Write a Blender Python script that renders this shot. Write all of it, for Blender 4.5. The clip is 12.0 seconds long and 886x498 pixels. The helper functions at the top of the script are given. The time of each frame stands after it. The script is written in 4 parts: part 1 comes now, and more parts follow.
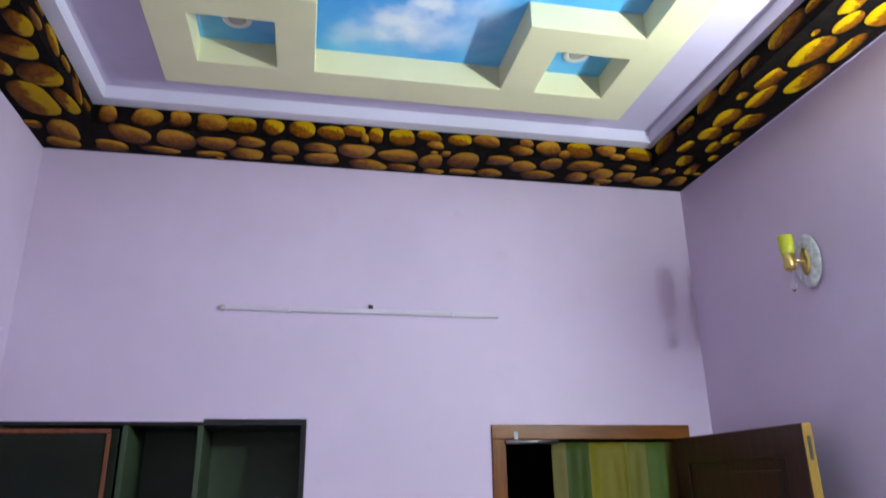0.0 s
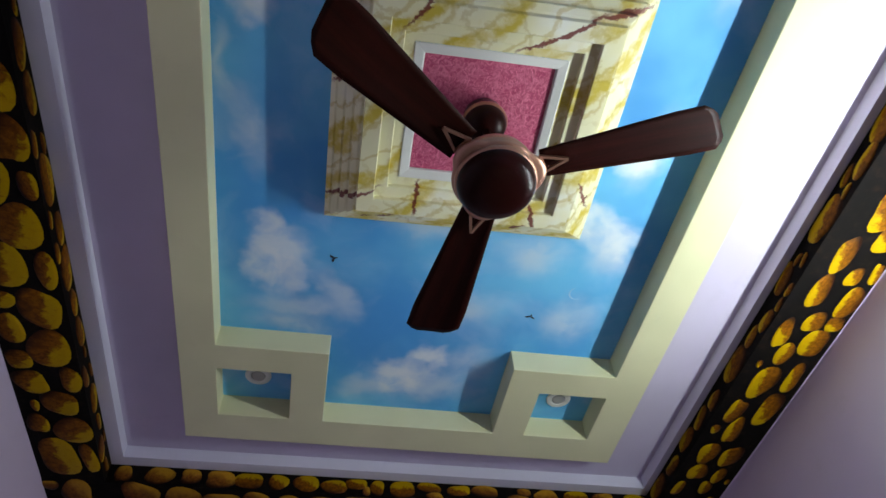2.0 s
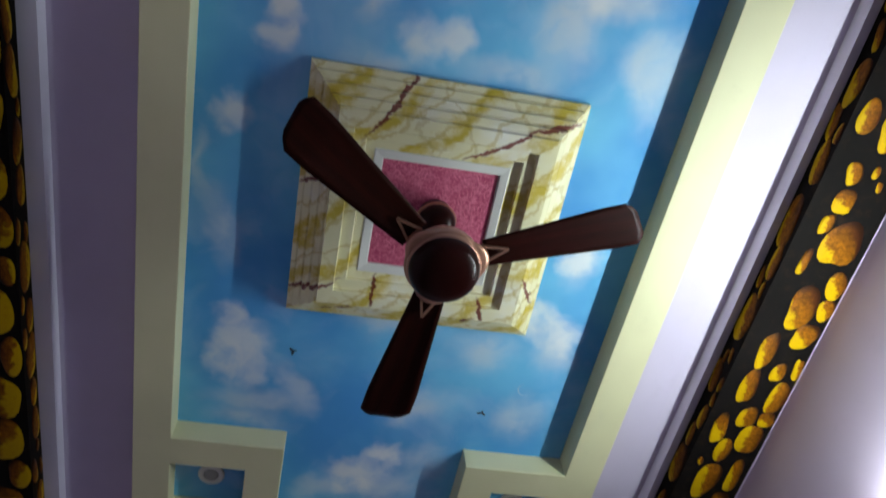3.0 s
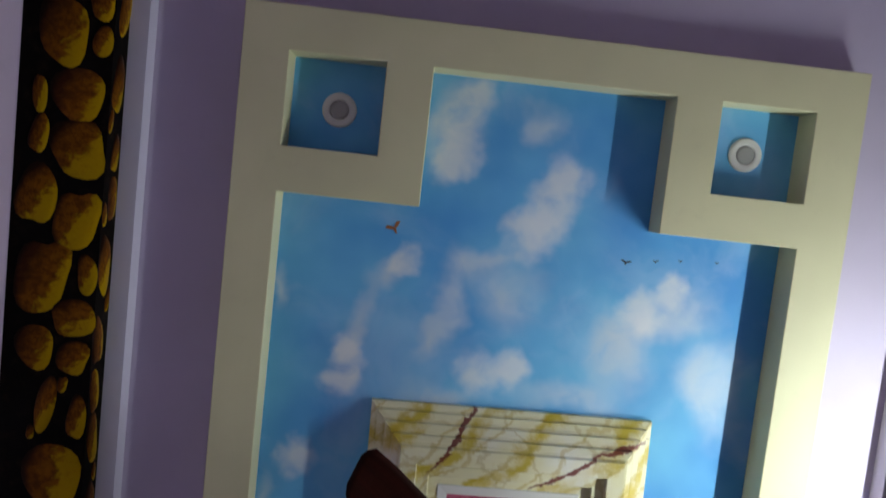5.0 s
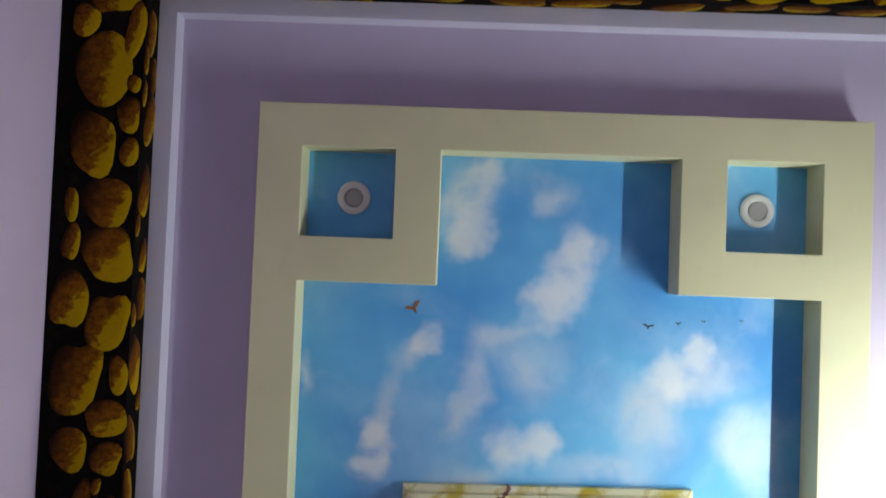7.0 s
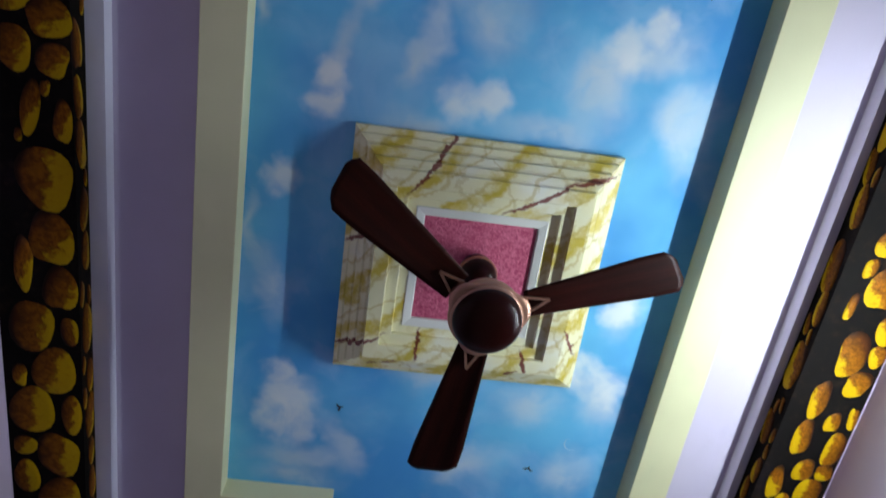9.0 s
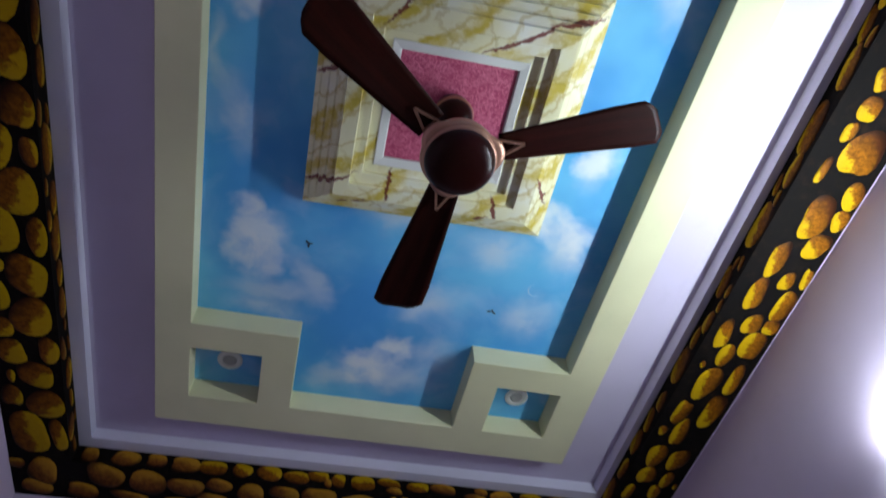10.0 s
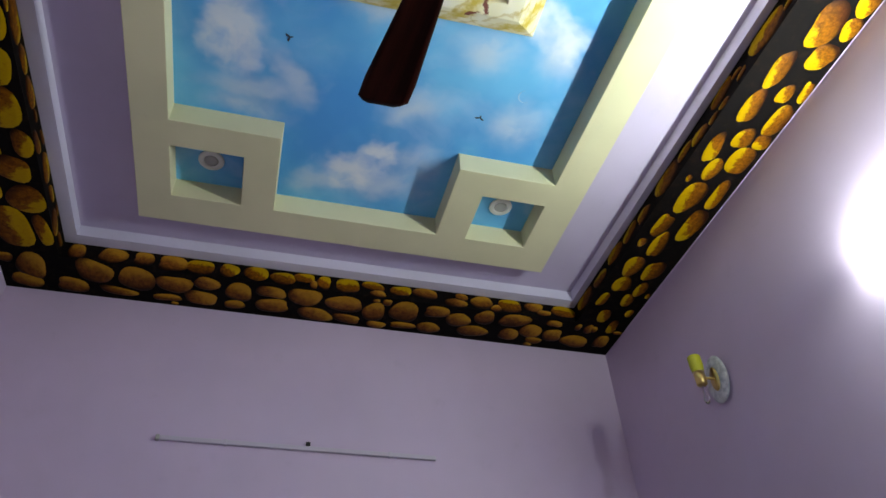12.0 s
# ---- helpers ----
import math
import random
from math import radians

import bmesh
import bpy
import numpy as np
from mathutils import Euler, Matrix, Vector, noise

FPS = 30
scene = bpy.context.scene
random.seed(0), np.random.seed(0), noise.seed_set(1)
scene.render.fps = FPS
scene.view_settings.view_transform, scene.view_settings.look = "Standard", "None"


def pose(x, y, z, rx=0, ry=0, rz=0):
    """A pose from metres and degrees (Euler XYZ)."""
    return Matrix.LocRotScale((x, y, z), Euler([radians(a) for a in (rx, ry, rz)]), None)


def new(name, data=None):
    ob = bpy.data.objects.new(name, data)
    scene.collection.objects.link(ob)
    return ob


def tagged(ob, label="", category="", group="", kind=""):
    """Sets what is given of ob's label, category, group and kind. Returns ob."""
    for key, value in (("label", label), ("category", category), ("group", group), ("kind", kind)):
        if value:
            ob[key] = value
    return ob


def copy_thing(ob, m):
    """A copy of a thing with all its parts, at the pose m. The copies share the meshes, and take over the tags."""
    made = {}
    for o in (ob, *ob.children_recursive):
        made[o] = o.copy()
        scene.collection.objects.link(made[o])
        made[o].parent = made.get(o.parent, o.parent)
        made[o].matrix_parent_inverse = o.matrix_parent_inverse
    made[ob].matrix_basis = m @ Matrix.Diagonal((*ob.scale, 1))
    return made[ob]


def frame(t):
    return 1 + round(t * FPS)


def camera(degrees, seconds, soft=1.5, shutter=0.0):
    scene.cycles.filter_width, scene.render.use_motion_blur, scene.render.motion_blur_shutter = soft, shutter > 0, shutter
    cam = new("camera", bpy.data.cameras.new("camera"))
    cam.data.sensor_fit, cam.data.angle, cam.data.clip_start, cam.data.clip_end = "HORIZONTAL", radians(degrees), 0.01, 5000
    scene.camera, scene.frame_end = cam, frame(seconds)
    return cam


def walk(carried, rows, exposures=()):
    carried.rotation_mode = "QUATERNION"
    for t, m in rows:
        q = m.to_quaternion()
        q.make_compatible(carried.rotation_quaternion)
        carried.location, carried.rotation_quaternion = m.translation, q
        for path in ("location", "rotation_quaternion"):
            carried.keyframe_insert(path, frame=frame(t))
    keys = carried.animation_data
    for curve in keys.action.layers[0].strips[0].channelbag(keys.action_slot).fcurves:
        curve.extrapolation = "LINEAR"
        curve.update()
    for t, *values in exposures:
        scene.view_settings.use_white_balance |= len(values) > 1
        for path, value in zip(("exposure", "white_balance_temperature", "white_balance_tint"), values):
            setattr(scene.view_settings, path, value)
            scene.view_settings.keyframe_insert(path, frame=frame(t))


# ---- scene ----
cam = camera(65.0, 12.0, soft=1.5, shutter=0.35)
PATH = [
    (0, -0.362, -0.899, 1.890, 108.81, 0.81, -11.00),
    (0.5, -0.360, -0.929, 1.915, 114.47, 1.22, -9.72),
    (1, -0.374, -0.941, 1.896, 121.18, 2.23, -10.10),
    (1.5, -0.386, -0.957, 1.768, 133.53, 2.62, -9.50),
    (2, -0.366, -0.977, 1.516, 141.76, 2.54, -9.66),
    (2.5, -0.357, -0.955, 1.295, 144.55, 4.65, -15.02),
    (2.7, -0.336, -0.945, 1.273, 147.97, 4.79, -13.14),
    (4.3, -0.362, -1.096, 1.303, 167.33, 4.77, -9.57),
    (4.5, -0.346, -1.083, 1.298, 169.87, 3.20, -8.07),
    (5, -0.377, -1.148, 1.292, 175.25, 1.60, -6.38),
    (5.5, -0.346, -1.178, 1.277, 178.68, 1.20, -5.69),
    (6, -0.343, -1.167, 1.274, 178.29, 0.51, -2.71),
    (6.5, -0.342, -1.193, 1.270, 182.98, -0.02, -2.69),
    (7, -0.328, -1.153, 1.261, 181.64, -1.01, -2.23),
    (7.2, -0.348, -1.144, 1.263, 178.42, -1.21, -1.83),
    (8.8, -0.348, -0.956, 1.206, 161.12, 2.02, -8.31),
    (9, -0.353, -0.956, 1.211, 158.10, 2.33, -9.22),
    (9.5, -0.338, -0.933, 1.206, 152.89, 2.53, -10.81),
    (10, -0.328, -0.907, 1.220, 145.96, 2.58, -12.82),
    (10.5, -0.326, -0.879, 1.218, 140.10, 2.34, -14.73),
    (11, -0.326, -0.856, 1.221, 135.55, 2.32, -14.27),
    (11.5, -0.307, -0.820, 1.209, 131.40, 2.21, -15.29),
    (12, -0.307, -0.818, 1.209, 131.48, 2.36, -14.81),
]
EXPOSURES = [
    (0.0, 1.6, 6800, 10), (0.5, 1.12, 6450, 15), (1.0, 0.85, 6600, 11), (1.5, 0.56, 6800, 10), (2.0, 0.31, 7000, 10), (2.7, -0.01, 6986, 10),
    (4.3, -0.16, 6850, 13), (4.5, -0.13, 6850, 14), (5.0, 0.08, 7150, 14), (5.5, 0.33, 7200, 15), (6.0, 0.34, 7200, 15), (6.5, 0.52, 7200, 14),
    (7.0, 0.62, 7300, 13), (7.2, 0.48, 7300, 13), (8.8, 0.15, 6600, 11), (9.5, 0.11, 6512, 12), (10.0, 0.09, 6450, 14), (10.5, 0.09, 6625, 15),
    (11.0, 0.2, 6950, 15), (11.5, 0.5, 7075, 12), (12.0, 0.55, 7200, 12),
]
walk(cam, [(t, pose(*row)) for t, *row in PATH], EXPOSURES)

# ---- world: no daylight reaches the room, only a dim surround ----
world = bpy.data.worlds.new("world")
scene.world = world
world.use_nodes = True
world.node_tree.nodes["Background"].inputs[0].default_value = (0.5, 0.55, 0.65, 1)
world.node_tree.nodes["Background"].inputs[1].default_value = 0.05

TUBE_POWER = 250.0          # radiance of the lit tube
TUBE_COLOUR = (0.79, 0.975, 0.985)

# ---- the plan, in metres; the origin is under the ceiling fan ----
LEFT, RIGHT, FAR, NEAR = -1.568, 1.546, 2.198, -2.280     # wall faces
SOFFIT, LEDGE, MARGIN, CEIL, FRAME_Z = 3.353, 3.446, 3.506, 3.532, 3.422
THICK = 0.20
FAN = (0.008, -0.026)


# ---- materials ----
def material(name, colour=(0.8, 0.8, 0.8), rough=0.6, metal=0.0):
    m = bpy.data.materials.new(name)
    m.use_nodes = True
    b = m.node_tree.nodes["Principled BSDF"]
    b.inputs["Base Color"].default_value = (*colour, 1)
    b.inputs["Roughness"].default_value = rough
    b.inputs["Metallic"].default_value = metal
    return m, m.node_tree, b


def node(tree, kind, **sets):
    n = tree.nodes.new(kind)
    for key, value in sets.items():
        if key in n.inputs:
            n.inputs[key].default_value = value
    return n


def math_node(tree, op, a, b=None, clamp=False):
    n = tree.nodes.new("ShaderNodeMath")
    n.operation, n.use_clamp = op, clamp
    for i, v in enumerate((a, b)):
        if v is None:
            continue
        if isinstance(v, (int, float)):
            n.inputs[i].default_value = v
        else:
            tree.links.new(v, n.inputs[i])
    return n.outputs[0]


def mix(tree, factor, a, b):
    n = tree.nodes.new("ShaderNodeMix")
    n.data_type = "RGBA"
    for slot, v in ((n.inputs[0], factor), (n.inputs[6], a), (n.inputs[7], b)):
        if isinstance(v, tuple):
            slot.default_value = (*v, 1)
        elif isinstance(v, (int, float)):
            slot.default_value = v
        else:
            tree.links.new(v, slot)
    return n.outputs[2]


def ramp(tree, value, lo, hi, smooth=True):
    n = tree.nodes.new("ShaderNodeMapRange")
    n.interpolation_type = "SMOOTHSTEP" if smooth else "LINEAR"
    n.inputs[1].default_value, n.inputs[2].default_value = lo, hi
    tree.links.new(value, n.inputs[0])
    return n.outputs[0]


def noise_tex(tree, scale, detail=4.0, rough=0.55, vector=None, warp=0.0):
    n = node(tree, "ShaderNodeTexNoise", Scale=scale, Detail=detail, Roughness=rough, Distortion=warp)
    if vector is None:
        vector = tree.nodes.new("ShaderNodeTexCoord").outputs["Object"]
    tree.links.new(vector, n.inputs["Vector"])
    return n


def bump(tree, shader, height, strength=0.2, distance=0.002):
    n = node(tree, "ShaderNodeBump", Strength=strength, Distance=distance)
    tree.links.new(height, n.inputs["Height"])
    tree.links.new(n.outputs[0], shader.inputs["Normal"])


def paint(name, colour, rough=0.55, vary=0.06, grain=260.0, strength=0.12):
    """Wall paint: broad cloudy unevenness, faint smudges and the roller's fine relief."""
    m, tree, b = material(name, colour, rough)
    broad = noise_tex(tree, 1.7, 3.0)
    dark = tuple(c * (1 - 2 * vary) for c in colour)
    light = tuple(min(1, c * (1 + vary)) for c in colour)
    base = mix(tree, ramp(tree, broad.outputs[0], 0.3, 0.7), dark, light)
    smudge = noise_tex(tree, 9.0, 6.0, 0.65)
    base = mix(tree, math_node(tree, "MULTIPLY", ramp(tree, smudge.outputs[0], 0.58, 0.8), 0.35), base, tuple(c * 0.8 for c in colour))
    tree.links.new(base, b.inputs["Base Color"])
    fine = noise_tex(tree, grain, 2.0)
    bump(tree, b, fine.outputs[0], strength, 0.001)
    return m


def wood(name, dark, light, rough=0.35, axis=2, scale=14.0):
    m, tree, b = material(name, light, rough)
    co = tree.nodes.new("ShaderNodeTexCoord")
    mp = tree.nodes.new("ShaderNodeMapping")
    stretch = [scale, scale, scale]
    stretch[axis] = scale * 0.06
    mp.inputs["Scale"].default_value = stretch
    tree.links.new(co.outputs["Object"], mp.inputs[0])
    grain = noise_tex(tree, 3.0, 8.0, 0.65, mp.outputs[0], 0.8)
    tree.links.new(mix(tree, ramp(tree, grain.outputs[0], 0.32, 0.68), dark, light), b.inputs["Base Color"])
    b.inputs["Coat Weight"].default_value = 0.06
    bump(tree, b, grain.outputs[0], 0.15, 0.001)
    return m


LAVENDER = (0.592, 0.480, 0.640)
m_wall = paint("lavender_wall_paint", LAVENDER, 0.55, 0.025)
m_ceiling = paint("lavender_ceiling_paint", (0.555, 0.482, 0.640), 0.6, 0.03)
m_cornice = paint("pale_lavender_trim_paint", (0.66, 0.63, 0.77), 0.5, 0.03)
m_cream = paint("cream_paint", (0.665, 0.63, 0.40), 0.55, 0.04)
m_floor = paint("pale_grey_floor_tile", (0.22, 0.205, 0.19), 0.3, 0.1, 40.0)
m_white = paint("white_plastic", (0.78, 0.77, 0.75), 0.4, 0.03, 500.0, 0.04)
m_grey, _, _ = material("frosted_diffuser", (0.42, 0.41, 0.40), 0.5)
m_gap, tree, b = material("black_backing_paint", (0.010, 0.007, 0.006), 0.75)
b.inputs["Specular IOR Level"].default_value = 0.05
streak = noise_tex(tree, 30.0, 5.0)
tree.links.new(mix(tree, ramp(tree, streak.outputs[0], 0.5, 0.75), (0.003, 0.0022, 0.0022), (0.011, 0.006, 0.004)), b.inputs["Base Color"])

# painted stones: flat ochre with ragged brown smudges from the wall side and a dark rim
def stone_paint(name, lean0, soft, ochre_dark, ochre_light, rust_dark, rust_light):
    """Ochre to rust across each stone; soft widens the passage from one to the other."""
    m, tree, b = material(name, (0.5, 0.35, 0.02), 0.5)
    uv = tree.nodes.new("ShaderNodeUVMap")
    uv.uv_map = "stone"
    chance = tree.nodes.new("ShaderNodeObjectInfo").outputs["Random"]
    sep = tree.nodes.new("ShaderNodeSeparateXYZ")
    tree.links.new(uv.outputs[0], sep.inputs[0])
    spot = tree.nodes.new("ShaderNodeCombineXYZ")
    tree.links.new(sep.outputs[0], spot.inputs[0])
    tree.links.new(math_node(tree, "MULTIPLY", sep.outputs[1], 0.6), spot.inputs[1])
    tree.links.new(math_node(tree, "MULTIPLY", chance, 40.0), spot.inputs[2])
    tongue = noise_tex(tree, 2.2, 6.0, 0.68, spot.outputs[0], 0.4)
    ragged = noise_tex(tree, 5.5, 5.0, 0.65, spot.outputs[0])
    fine = noise_tex(tree, 18.0, 4.0, 0.6, spot.outputs[0])
    b.inputs["Specular IOR Level"].default_value = 0.05
    angle = math_node(tree, "ADD", math_node(tree, "MULTIPLY", chance, 1.2), 3.0)
    side = math_node(tree, "ADD", math_node(tree, "MULTIPLY", sep.outputs[0], math_node(tree, "SINE", angle)), math_node(tree, "MULTIPLY", sep.outputs[1], math_node(tree, "COSINE", angle)))
    radius = math_node(tree, "SQRT", math_node(tree, "ADD", math_node(tree, "POWER", sep.outputs[0], 2.0), math_node(tree, "POWER", sep.outputs[1], 2.0)))
    # flat ochre on the room side; brown eats in from the wall side in ragged tongues and sinks into the backing there
    rough_edge = math_node(tree, "ADD", math_node(tree, "MULTIPLY", math_node(tree, "SUBTRACT", tongue.outputs[0], 0.5), 1.7), math_node(tree, "MULTIPLY", math_node(tree, "SUBTRACT", ragged.outputs[0], 0.5), 0.45))
    lean = math_node(tree, "ADD", math_node(tree, "MULTIPLY", math_node(tree, "FRACT", math_node(tree, "MULTIPLY", chance, 7.3)), 0.50), lean0)
    depth = math_node(tree, "ADD", math_node(tree, "ADD", math_node(tree, "MULTIPLY", side, 1.0), lean), rough_edge)
    smudge = ramp(tree, depth, -0.08 - soft, 0.14 + soft)
    deep = ramp(tree, depth, 0.40, 1.45)
    rim = ramp(tree, math_node(tree, "ADD", radius, math_node(tree, "ADD", math_node(tree, "MULTIPLY", rough_edge, 0.10), math_node(tree, "MULTIPLY", side, 0.25))), 1.0 - 0.6 * soft, 1.32 - 0.15 * soft)
    yellow = mix(tree, fine.outputs[0], ochre_dark, ochre_light)
    yellow = mix(tree, math_node(tree, "MULTIPLY", ramp(tree, ragged.outputs[0], 0.52, 0.75), 0.45), yellow, (0.24, 0.105, 0.003))
    rust = mix(tree, ramp(tree, ragged.outputs[0], 0.35, 0.65), rust_dark, rust_light)
    brown = mix(tree, fine.outputs[0], (0.020, 0.005, 0.002), (0.050, 0.013, 0.003))
    col = mix(tree, math_node(tree, "MULTIPLY", smudge, 0.95), yellow, rust)
    col = mix(tree, deep, col, brown)
    col = mix(tree, math_node(tree, "MULTIPLY", rim, 0.9), col, (0.012, 0.004, 0.002))
    tree.links.new(col, b.inputs["Base Color"])
    bump(tree, b, fine.outputs[0], 0.12, 0.001)
    return m


m_stone = stone_paint("ochre_painted_stone", 0.10, 0.06, (0.32, 0.185, 0.0015), (0.40, 0.245, 0.003), (0.075, 0.017, 0.002), (0.190, 0.058, 0.003))
m_stone_tan = stone_paint("tan_painted_stone", 0.12, 0.40, (0.33, 0.155, 0.012), (0.42, 0.210, 0.016), (0.085, 0.022, 0.005), (0.190, 0.062, 0.009))

# painted sky: blue field with soft white clouds, each an ellipse torn by noise
PUFFS = [
    (-0.24, -1.46, 0.063), (-0.27, -1.36, 0.074), (-0.29, -1.25, 0.066), (0.07, -1.24, 0.066), (0.03, -1.13, 0.077), (-0.03, -1.05, 0.073),
    (-0.42, -0.92, 0.047), (0.46, -0.91, 0.048), (0.37, -0.83, 0.073), (-0.04, -0.6, 0.061), (-0.13, -0.57, 0.068), (-0.56, -0.6, 0.055),
    (-0.58, -0.51, 0.055), (-0.7, -0.24, 0.057), (-0.56, -0.57, 0.053), (-0.6, 0.66, 0.102), (-0.65, 0.54, 0.061), (-0.58, 0.78, 0.085),
    (0.6, 0.45, 0.085), (0.51, 0.38, 0.074), (0.02, 1.18, 0.079), (-0.07, 1.29, 0.098), (0.59, 0.11, 0.056), (0.03, 1.15, 0.072),
    (-0.1, 1.29, 0.09), (-0.66, 0.73, 0.078),
]     # place, half size
WISPS_NEAR = [
    (-0.21, -0.92, 0.05, 0.08, -25), (-0.29, -0.68, 0.04, 0.09, 4), (0.42, -0.78, 0.12, 0.07, -20),
    (-0.33, -1.36, 0.07, 0.15, -2), (-0.14, -0.95, 0.11, 0.05, -32), (-0.26, -0.79, 0.05, 0.14, 2), (-0.56, -0.69, 0.04, 0.16, 13), (-0.46, -0.86, 0.07, 0.05, -31), (0.54, -0.83, 0.1, 0.07, -2),
    (0.3, -0.72, 0.08, 0.11, -2), (0.61, -0.64, 0.08, 0.11, -2), (-0.03, -1.4, 0.05, 0.06, -2), (-0.79, -0.78, 0.03, 0.09, -2), (-0.07, -0.83, 0.11, 0.11, -2), (0.19, -0.53, 0.17, 0.06, -5),
    (-0.25, -0.47, 0.13, 0.05, -4), (-0.7, 0.19, 0.06, 0.16, -9), (-0.78, -0.02, 0.03, 0.13, -10),
]
WISPS_FAR = [
    (-0.06, 0.48, 0.16, 0.08, -3), (0.33, 0.56, 0.14, 0.11, -9), (0.61, 0.53, 0.09, 0.14, -8), (0.55, 0.87, 0.12, 0.12, -8), (-0.38, 0.84, 0.05, 0.15, -32), (-0.54, 1.04, 0.16, 0.05, 4),
    (0.62, 0.06, 0.07, 0.14, 5), (0.32, -0.68, 0.11, 0.11, -10), (0.65, -0.57, 0.08, 0.13, 0), (0.13, 0.88, 0.12, 0.07, -33), (-0.23, 1.38, 0.11, 0.08, -12), (0.09, 1.32, 0.16, 0.1, -12),
    (0.2, 1.17, 0.1, 0.09, -13), (-0.52, 0.93, 0.2, 0.07, 0),
]     # place, half width, half length, turn
m_sky, tree, b = material("painted_cloudy_sky", (0.1, 0.35, 0.75), 0.68)
obj = tree.nodes.new("ShaderNodeTexCoord").outputs["Object"]
def shaken(scale, detail, amount):
    """Object coordinates pushed about by noise."""
    n = noise_tex(tree, scale, detail, 0.6, obj)
    push = tree.nodes.new("ShaderNodeVectorMath")
    push.operation = "MULTIPLY_ADD"
    push.inputs[1].default_value, push.inputs[2].default_value = (amount, amount, 0), (-amount / 2, -amount / 2, 0)
    tree.links.new(n.outputs["Color"], push.inputs[0])
    add = tree.nodes.new("ShaderNodeVectorMath")
    add.operation = "ADD"
    tree.links.new(obj, add.inputs[0])
    tree.links.new(push.outputs[0], add.inputs[1])
    return add.outputs[0]


crisp, loose = shaken(9.0, 2.5, 0.13), shaken(4.5, 3.0, 0.20)
puffs = wisps = None
for cx, cy, r in PUFFS:
    off = tree.nodes.new("ShaderNodeVectorMath")
    off.operation = "DISTANCE"
    off.inputs[1].default_value = (cx, cy, CEIL - 0.005)
    tree.links.new(crisp, off.inputs[0])
    clear = math_node(tree, "SUBTRACT", 1.0, math_node(tree, "MULTIPLY", ramp(tree, off.outputs["Value"], r * 1.50, r * 0.45), 0.85))
    puffs = clear if puffs is None else math_node(tree, "MULTIPLY", puffs, clear)
for cx, cy, rx, ry, turn in WISPS_NEAR + WISPS_FAR:
    mp = tree.nodes.new("ShaderNodeMapping")
    mp.vector_type = "TEXTURE"
    mp.inputs["Location"].default_value = (cx, cy, 0)
    mp.inputs["Scale"].default_value = (rx * 1.45, ry * 1.45, 1000)
    mp.inputs["Rotation"].default_value = (0, 0, radians(turn))
    tree.links.new(loose, mp.inputs[0])
    ln = tree.nodes.new("ShaderNodeVectorMath")
    ln.operation = "LENGTH"
    tree.links.new(mp.outputs[0], ln.inputs[0])
    clear = math_node(tree, "SUBTRACT", 1.0, math_node(tree, "MULTIPLY", ramp(tree, ln.outputs["Value"], 1.0, 0.0), 0.75))
    wisps = clear if wisps is None else math_node(tree, "MULTIPLY", wisps, clear)
billow = noise_tex(tree, 8.0, 3.0, 0.5, loose)
puffs = math_node(tree, "MULTIPLY", math_node(tree, "SUBTRACT", 1.0, puffs), ramp(tree, billow.outputs[0], 0.05, 0.60))
wisps = math_node(tree, "MULTIPLY", math_node(tree, "SUBTRACT", 1.0, wisps), ramp(tree, billow.outputs[0], 0.0, 0.60))
field = noise_tex(tree, 2.2, 3.0, 0.5, obj)
blue = mix(tree, ramp(tree, field.outputs[0], 0.32, 0.7), (0.055, 0.325, 0.74), (0.150, 0.550, 0.88))
haze = noise_tex(tree, 2.6, 4.0, 0.55, loose, 0.6)
blue = mix(tree, math_node(tree, "MULTIPLY", ramp(tree, haze.outputs[0], 0.46, 0.72), 0.30), blue, (0.52, 0.70, 0.92))
col = mix(tree, math_node(tree, "MULTIPLY", wisps, 0.97), blue, (0.64, 0.74, 0.86))
col = mix(tree, math_node(tree, "MULTIPLY", puffs, 0.86), col, (0.88, 0.89, 0.93))
tree.links.new(col, b.inputs["Base Color"])

# painted marble: ivory with yellow veins and a few dark red cracks
m_marble, tree, b = material("yellow_veined_marble_paint", (0.8, 0.78, 0.66), 0.3)
obj = tree.nodes.new("ShaderNodeTexCoord").outputs["Object"]
def stripe(turn, per_metre, wobble, size, width, offset):
    """Irregular veins that run one way: lines of equal value of a slope bent by noise."""
    mp = tree.nodes.new("ShaderNodeMapping")
    mp.inputs["Rotation"].default_value = (0, 0, radians(turn))
    tree.links.new(obj, mp.inputs[0])
    xyz = tree.nodes.new("ShaderNodeSeparateXYZ")
    tree.links.new(mp.outputs[0], xyz.inputs[0])
    bend = noise_tex(tree, size, 6.0, 0.6, mp.outputs[0])
    v = math_node(tree, "ADD", math_node(tree, "MULTIPLY", xyz.outputs[0], per_metre), math_node(tree, "MULTIPLY", bend.outputs[0], wobble))
    v = math_node(tree, "ABSOLUTE", math_node(tree, "SUBTRACT", math_node(tree, "FRACT", math_node(tree, "ADD", v, offset)), 0.5))
    return ramp(tree, v, width, width * 0.25)


